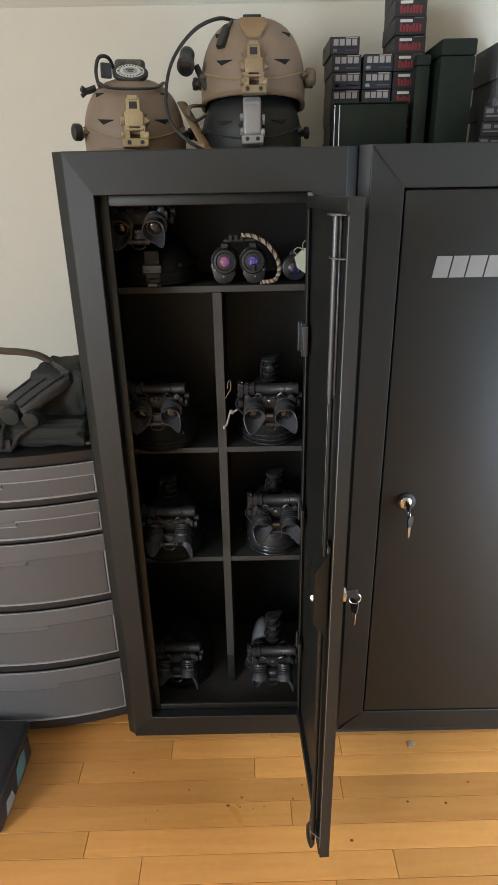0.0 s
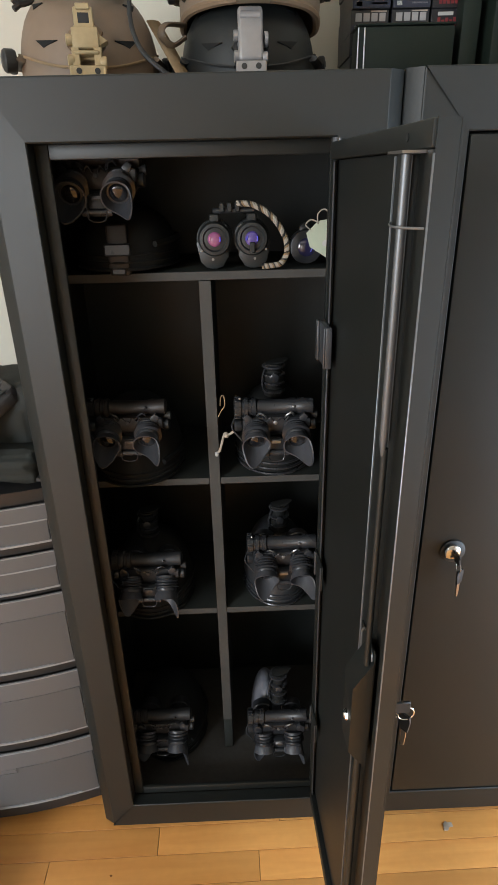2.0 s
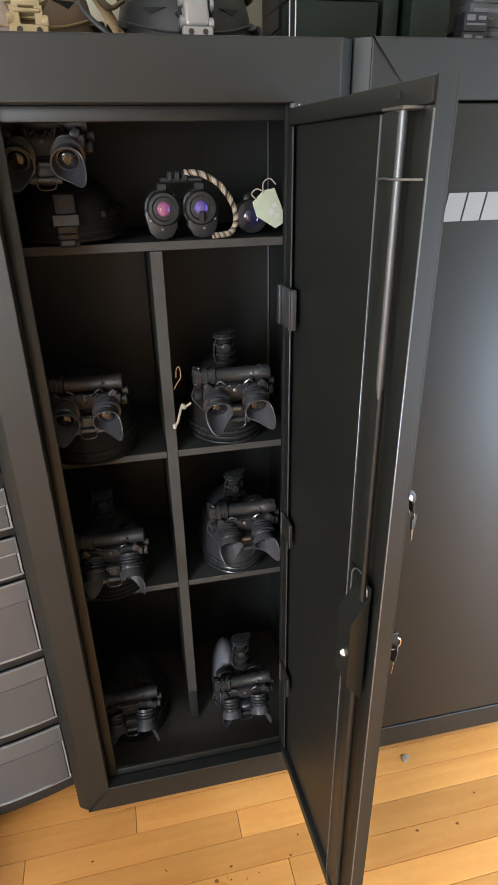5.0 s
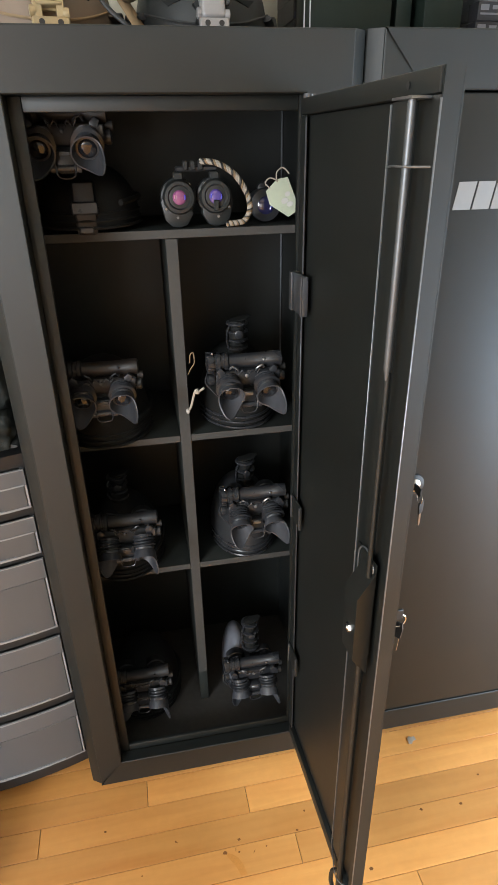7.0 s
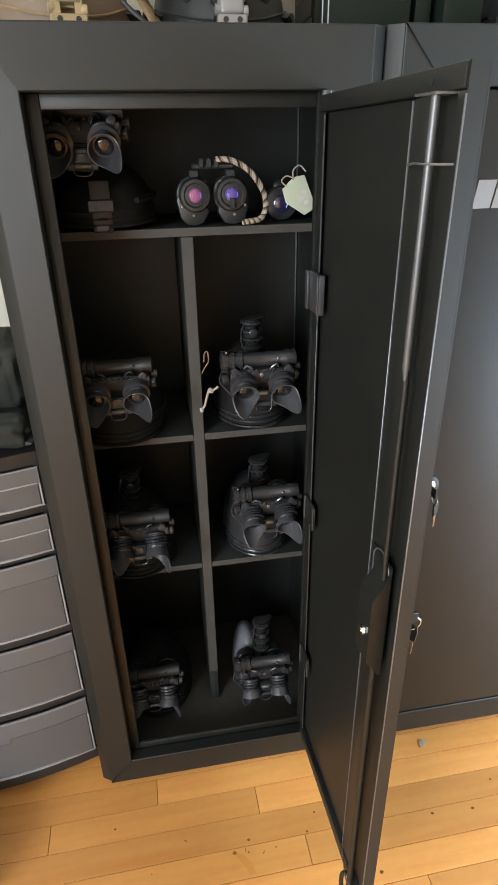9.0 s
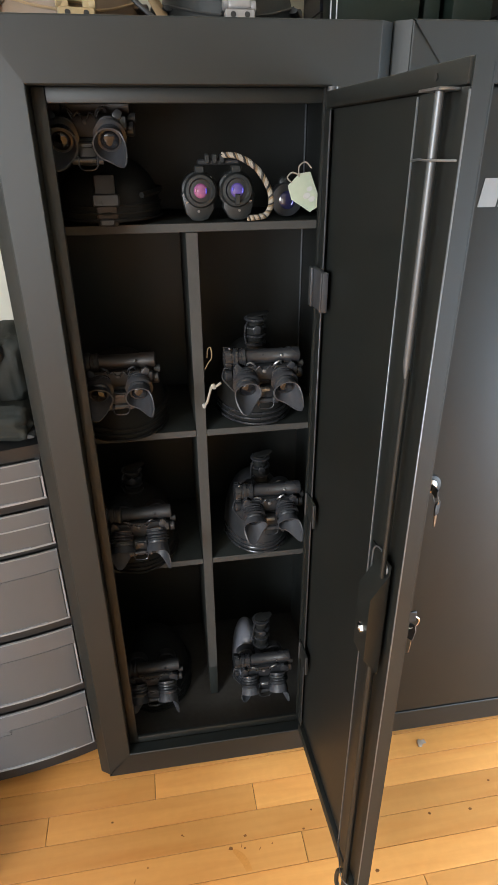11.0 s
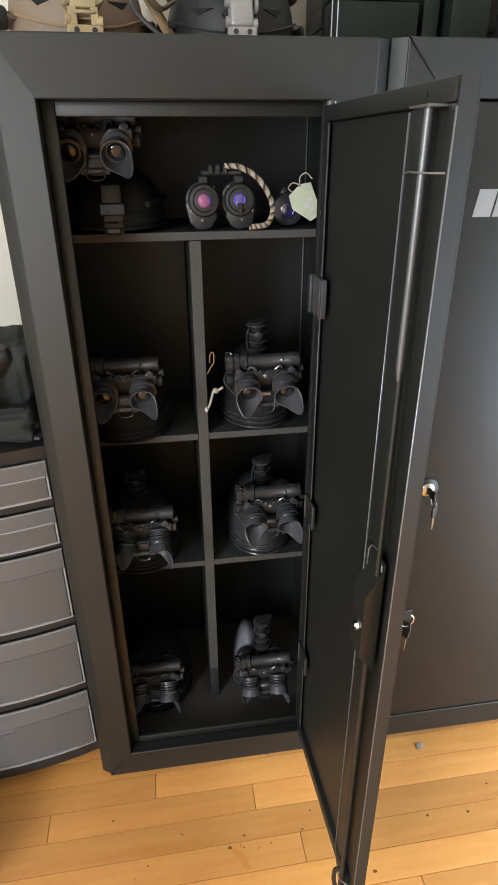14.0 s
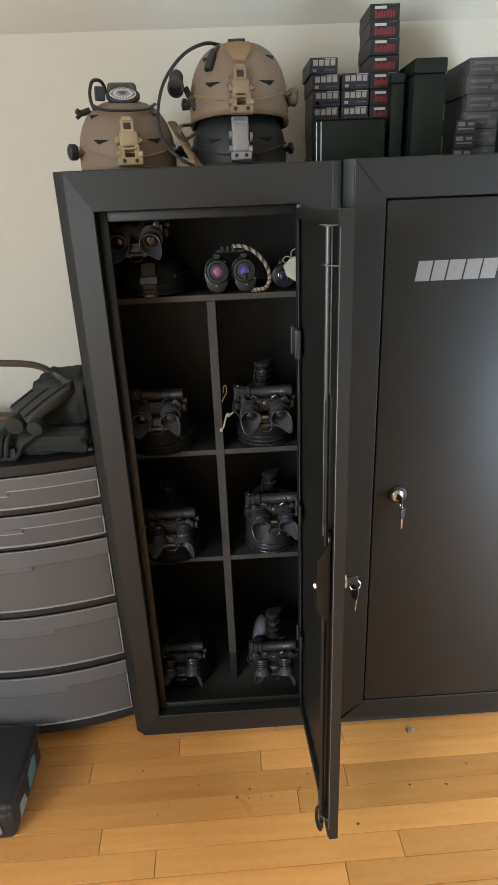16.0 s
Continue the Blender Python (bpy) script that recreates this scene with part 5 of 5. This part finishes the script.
tube(bm, [(0.009 * math.cos(radians(a)), -0.0142, 0.028 + 0.011 * math.sin(radians(a))) for a in (-40, 0, 40)], 0.001, 6, 4)
part("painted_glint", bm, M_LENS_GLINT, m3)
bm = B()
lathe(bm, (0.0, 0.02, 0.054), (0, -1, 0.054), [(0, 0.010), (0.012, 0.010), (0.014, 0.007)], 16)
part("knob", bm, M_NVG_POD, m3)
tagm = pose(0.181, 1.300, S1 + 0.010, 84, -22, -8)
tg = thing("paper_tag", tagm, "pale green paper tag on a loop beside a lens", "tag")
bm = B()
prism(bm, [(-0.020, 0.052), (-0.022, 0.030), (0.000, 0.0), (0.022, 0.004), (0.022, 0.058), (0.004, 0.062)], Matrix.Identity(4), 0.0012, 0.0002)
part("card", bm, M_TAG, tg)
for x, y, r in ((0.004, 0.026, 0.005), (0.012, 0.034, 0.004), (0.010, 0.018, 0.0045)):
    bm = B()
    lathe(bm, (x, y, 0.0011), (x, y, 1), [(0, r), (0.0005, r * 0.9)], 12, 1.3)
    part("print_blot", bm, M_WHITE, tg)
bm = B()
tube(bm, [(-0.012, 0.054, 0.002), (-0.016, 0.064, 0.003), (-0.006, 0.068, 0.004), (0.004, 0.060, 0.003)], 0.0012, 6, 6)
tube(bm, [(0.002, 0.058, 0.002), (0.008, 0.072, 0.004), (0.020, 0.074, 0.004), (0.026, 0.062, 0.002)], 0.0012, 6, 6)
part("string", bm, M_CORD_LIGHT, tg)
# whitish cord end beside the goggles and a dark loop
cd = thing("cord_end", (-0.002, 1.262, 0.842), "knotted whitish cord end hanging beside goggles", "cord")
bm = B()
tube(bm, [(0.018, -0.012, 0.042), (0.010, -0.010, 0.036), (0.002, -0.006, 0.034), (-0.003, -0.004, 0.018), (-0.007, -0.003, 0.004), (-0.012, -0.003, -0.004)], 0.0023, 8, 6)
part("cord", bm, M_CORD_LIGHT, cd)
bm = B()
lathe(bm, (-0.013, -0.003, 0.000), (-0.016, -0.003, -1), [(0, 0.002), (0.002, 0.0038), (0.007, 0.0036), (0.009, 0.002)], 10)
part("cord_tip", bm, M_WHITE, cd)
bm = B()
lathe(bm, (0.001, -0.007, 0.038), (0.01, -0.01, 0.030), [(0, 0.002), (0.003, 0.0052), (0.008, 0.005), (0.011, 0.002)], 10)
part("knot", bm, M_CORD_LIGHT, cd)
bm = B()
tube(bm, [(-0.010, 1.268, 0.905), (-0.004, 1.264, 0.918), (0.002, 1.262, 0.928), (0.001, 1.262, 0.946), (-0.004, 1.266, 0.942), (-0.0055, 1.268, 0.926)], 0.0011, 6, 6)
cordloop = solid("cord_loop", bm, M_CORD, "thin tan cord loop hung on the cabinet divider", "cord")

# ---- on the drawer cart ----
CT = 0.8215
bag = thing("holster_rig", (-0.400, 1.265, CT), "heap of black nylon holster and pouches on the cart", "holster")
bm = B()
box(bm, -0.13, 0.092, -0.085, 0.10, 0.004, 0.062, 0.024, 3)
part("base_pouch", rumple(bm, 0.009, 30, 3, 1.0), M_NYLON, bag)
bm = B()
box(bm, -0.035, 0.092, -0.03, 0.09, 0.045, 0.172, 0.030, 3)
part("dump_pouch", rumple(bm, 0.011, 26, 3, 4.0), M_NYLON, bag)
hd = Vector((0.66, 0.55, 0.42)).normalized()
hn = Vector((-0.30, -0.42, 0.82))
hn = (hn - hd * hn.dot(hd)).normalized()
hu = hd.cross(hn)
hm = Matrix(((hu.x, hd.x, hn.x, -0.048), (hu.y, hd.y, hn.y, -0.066), (hu.z, hd.z, hn.z, 0.100), (0, 0, 0, 1)))
bm = B()
box(bm, -0.045, 0.045, -0.010, 0.118, -0.014, 0.014, 0.010, 3, hm)
hol = part("holster", rumple(bm, 0.004, 30, 2, 7.0), M_NYLON_GREY, bag)
for x in (-0.032, 0.0, 0.030):
    bm = B()
    tube(bm, [hm @ Vector(q) for q in ((x, -0.008, 0.015), (x + 0.002, 0.05, 0.0175), (x + 0.004, 0.112, 0.015))], 0.0035, 8, 5, 0.5)
    part("seam", bm, M_NYLON, hol)
bm = B()
box(bm, -0.040, 0.040, 0.104, 0.122, -0.016, 0.017, 0.006, 2, hm)
part("buckle", bm, M_NVG, hol)
for q, r in (((-0.058, -0.080, 0.090), 0.020), ((-0.012, -0.090, 0.084), 0.017)):
    bm = B()
    lathe(bm, q, (q[0] - 0.1, q[1] - 1.0, q[2] - 0.15), [(0, r), (0.016, r + 0.001), (0.022, r), (0.024, r * 0.7)], 20)
    part("barrel_cap", bm, M_NYLON, bag)
bm = B()
tube(bm, [(0.085, -0.075, 0.012), (0.098, 0.0, 0.020), (0.098, 0.06, 0.034), (0.08, 0.10, 0.05)], 0.010, 8, 6, 0.35)
part("webbing_strap", bm, M_NYLON_GREY, bag)
bm = B()
tube(bm, [(-0.07, -0.09, 0.010), (-0.05, -0.098, 0.040), (-0.02, -0.092, 0.062), (-0.01, -0.07, 0.09)], 0.008, 8, 6, 0.4)
part("webbing_strap", bm, M_NYLON_GREY, bag)
bm = B()
tube(bm, [(0.020, 0.05, 0.120), (0.000, 0.04, 0.160), (-0.035, 0.03, 0.186), (-0.10, 0.02, 0.197), (-0.18, 0.03, 0.195), (-0.24, 0.05, 0.15)], 0.014, 8, 8, 0.55)
part("belt", bm, M_BELT, bag, "worn brown webbing belt")
bm = B()
tube(bm, [(-0.02, -0.04, 0.085), (-0.09, -0.05, 0.090), (-0.16, -0.05, 0.088), (-0.22, -0.04, 0.06)], 0.014, 8, 8, 0.5)
part("belt", bm, M_BELT, bag)
for i in range(3):
    bm = B()
    tube(bm, [(-0.118 + 0.014 * i, -0.085, 0.010), (-0.116 + 0.014 * i, -0.104, 0.022), (-0.112 + 0.014 * i, -0.100, 0.046), (-0.110 + 0.014 * i, -0.08, 0.058)], 0.0055, 8, 5)
    part("cord_keeper", bm, M_NYLON, bag)
bm = B()
box(bm, -0.130, -0.070, -0.098, -0.074, 0.002, 0.034, 0.006, 2)
part("magazine_clip", bm, M_NVG_RING, bag)

# contents of the drawers
def in_drawer(name, points, r, mat, label, category, flat=1.0):
    bm = B()
    tube(bm, points, r, 10, 8, flat)
    return solid(name, bm, mat, label, category)


CX0, CY0 = CARTX, CARTY + 0.004
in_drawer("tape_roll", [(CX0 + 0.205 + 0.018 * math.cos(a), CY0 + 0.036, 0.738 + 0.018 + 0.018 * math.sin(a)) for a in (2 * math.pi * i / 10 for i in range(11))], 0.005, M_PALE, "pale ring of tape inside a milky drawer", "tape")
in_drawer("cable_bundle", [(CX0 + 0.0, CY0 + 0.03, 0.726), (CX0 + 0.06, CY0 + 0.02, 0.733), (CX0 + 0.12, CY0 + 0.03, 0.731), (CX0 + 0.17, CY0 + 0.035, 0.745)], 0.006, M_PALE, "pale cable bundle inside a milky drawer", "cable")
in_drawer("orange_cable", [(CX0 + 0.090, CY0 + 0.012, 0.545), (CX0 + 0.125, CY0 + 0.016, 0.533), (CX0 + 0.165, CY0 + 0.024, 0.524), (CX0 + 0.20, CY0 + 0.03, 0.522)], 0.006, M_ORANGE, "orange cable inside a milky drawer", "cable")
in_drawer("red_pouch", [(CX0 + 0.0, CY0 + 0.028, 0.288), (CX0 + 0.05, CY0 + 0.026, 0.294), (CX0 + 0.085, CY0 + 0.029, 0.291), (CX0 + 0.100, CY0 + 0.031, 0.288)], 0.021, M_RED, "red pouch inside a milky drawer", "pouch", 0.7)
in_drawer("clear_bag", [(CX0 + 0.15, CY0 + 0.046, 0.30), (CX0 + 0.165, CY0 + 0.048, 0.34), (CX0 + 0.18, CY0 + 0.050, 0.37)], 0.022, M_PALE, "crumpled clear bag inside a milky drawer", "bag", 0.4)
in_drawer("white_tube", [(CX0 + 0.20, CY0 + 0.046, 0.300), (CX0 + 0.225, CY0 + 0.052, 0.318)], 0.006, M_PALE, "short white tube inside a milky drawer", "tube")
in_drawer("grey_pouch", [(CX0 + 0.0, CY0 + 0.03, 0.46), (CX0 + 0.10, CY0 + 0.03, 0.47), (CX0 + 0.2, CY0 + 0.04, 0.462)], 0.018, M_NYLON_GREY, "grey pouch inside a milky drawer", "pouch")
in_drawer("dark_pouch", [(CX0 + 0.0, CY0 + 0.05, 0.10), (CX0 + 0.12, CY0 + 0.055, 0.105), (CX0 + 0.20, CY0 + 0.06, 0.10)], 0.026, M_NYLON_GREY, "dark pouch inside a milky drawer", "pouch")

# ---- on the floor ----
case = thing("storage_case", (-0.66, 0.985, 0.0), "black plastic storage case with a torn sticker on the floor", "case")
bm = B()
box(bm, -0.13, 0.125, -0.105, 0.115, 0.0, 0.085, 0.016, 4)
part("body", bm, M_CART, case)
bm = B()
box(bm, -0.135, 0.132, -0.11, 0.12, 0.0855, 0.115, 0.012, 4)
part("lid", bm, M_CART, case)
bm = B()
prism(bm, [(-0.03, 0.0), (0.028, 0.004), (0.035, 0.050), (0.012, 0.058), (-0.02, 0.046)], Matrix(((0, 0, 1, 0.1252), (1, 0, 0, 0.035), (0, 1, 0, 0.018), (0, 0, 0, 1))), 0.0006)
part("sticker", bm, M_TEAL, case, "teal torn sticker")
bm = B()
prism(bm, [(-0.03, 0.0), (0.020, 0.0), (0.014, 0.030), (-0.02, 0.036)], Matrix(((0, 0, 1, 0.1252), (1, 0, 0, -0.035), (0, 1, 0, 0.014), (0, 0, 0, 1))), 0.0006)
part("sticker", bm, M_PALE, case, "pale torn sticker")
bm = B()
box(bm, 0.02, 0.10, -0.111, -0.108, 0.03, 0.055, 0.001)
part("latch", bm, M_PALE, case)

bm = B()
prism(bm, [(-0.012, -0.006), (-0.004, -0.009), (0.002, -0.004), (0.011, -0.006), (0.013, 0.003), (0.004, 0.005), (0.002, 0.010), (-0.006, 0.007)], pose(0.448, 1.105, 0.0003, 2, 2, 20), 0.0012, 0.0003)
solid("paper_scrap", bm, M_GREYSCRAP, "crumpled grey scrap lying on the floor", "scrap")

# ---- floor strips ----
floor = thing("floor", pose(0.009, 0.004, 0, 0, 0, 0.6), "varnished honey-coloured maple strip floor", "floor", kind="structure")
bm = B()
box(bm, LEFT - 0.1, RIGHT + 0.1, BACK - 0.2, WALL_Y + 0.2, -0.06, -0.0035)
part("subfloor", bm, M_GAP, floor)
rnd = random.Random(7)
PITCH, FIRST = 0.059, 1.010
KNOWN = {1: (-0.172, 0.266), 0: (-0.395, 0.041), -1: (0.25,), -2: (), -3: (-0.34,), -4: (0.338,), -5: (0.205,)}
strips = []
k0, k1 = math.floor((BACK - FIRST) / PITCH), math.ceil((WALL_Y - FIRST) / PITCH)
for k in range(k0, k1 + 1):
    ends = list(KNOWN.get(k, ()))
    x = min(ends) if ends else rnd.uniform(-1.0, -0.6)
    lo = [x]
    while lo[-1] > LEFT:
        lo.append(lo[-1] - rnd.uniform(0.35, 1.1))
    x = max(ends) if ends else lo[0]
    hi = [x]
    while hi[-1] < RIGHT:
        hi.append(hi[-1] + rnd.uniform(0.45, 1.2))
    cuts = sorted(set(lo + ends + hi))
    for a, b in zip(cuts, cuts[1:]):
        a2, b2 = max(a, LEFT - 0.05), min(b, RIGHT + 0.05)
        if b2 - a2 > 0.02:
            strips.append((a2, b2, FIRST + k * PITCH))


near = sorted(strips, key=lambda s: abs(s[2] - 0.85) + 0.6 * abs((s[0] + s[1]) / 2))
rest = B()
for n, (a, b, y) in enumerate(near):
    if n < 230:
        bm = B()
        box(bm, -(b - a) / 2 + 0.0007, (b - a) / 2 - 0.0007, -PITCH / 2 + 0.0006, PITCH / 2 - 0.0006, -0.0034, 0.0, 0.0004, 1)
        me = bpy.data.meshes.new("plank")
        bm.to_mesh(me)
        bm.free()
        me.materials.append(M_FLOOR)
        ob = new("plank", me)
        ob.location = ((a + b) / 2, y + PITCH / 2, 0)
        ob.parent = floor
    else:
        box(rest, a + 0.0006, b - 0.0006, y + 0.0006, y + PITCH - 0.0006, -0.0034, 0.0)
ob = part("planks", rest, M_FLOOR, floor)
tagged(ob, kind="stuff")
# knots and nail holes in the strips
for x, y, r in ((-0.024, 0.9425, 0.0048), (0.004, 0.9385, 0.0022), (-0.120, 0.985, 0.0022), (0.060, 0.938, 0.0020), (-0.19, 0.935, 0.0018), (0.252, 0.854, 0.0042), (0.489, 0.934, 0.0040), (0.008, 0.962, 0.0035), (0.13, 0.955, 0.003), (-0.262, 1.035, 0.003), (0.40, 0.94, 0.0035), (0.56, 0.985, 0.003), (0.155, 0.99, 0.0025)):
    bm = B()
    n = 11
    prism(bm, [(r * rnd.uniform(0.7, 1.15) * math.cos(2 * math.pi * i / n), 0.8 * r * rnd.uniform(0.7, 1.15) * math.sin(2 * math.pi * i / n)) for i in range(n)], pose(x, y, 0.0), 0.0002)
    part("knot", bm, M_KNOT, floor)
# reddish heartwood that flares out beside the large knot
bm = B()
prism(bm, [(0.003, -0.001), (0.014, -0.005), (0.024, -0.014), (0.031, -0.026), (0.035, -0.040), (0.036, -0.047), (0.024, -0.047), (0.019, -0.034), (0.011, -0.020), (0.003, -0.008)], pose(-0.024, 0.9425, 0.0), 0.00015)
part("heartwood_streak", bm, M_FLAME, floor)
# short dark mineral ticks
for x, y, turn in ((-0.002, 0.9440, 80), (0.034, 0.9330, 55), (-0.118, 0.9830, -35), (-0.215, 0.9150, 75)):
    bm = B()
    prism(bm, [(-0.0045, 0.0), (-0.001, 0.0008), (0.0045, 0.0002), (0.001, -0.0008)], pose(x, y, 0.0, 0, 0, turn), 0.0002)
    part("mineral_tick", bm, M_KNOT, floor)
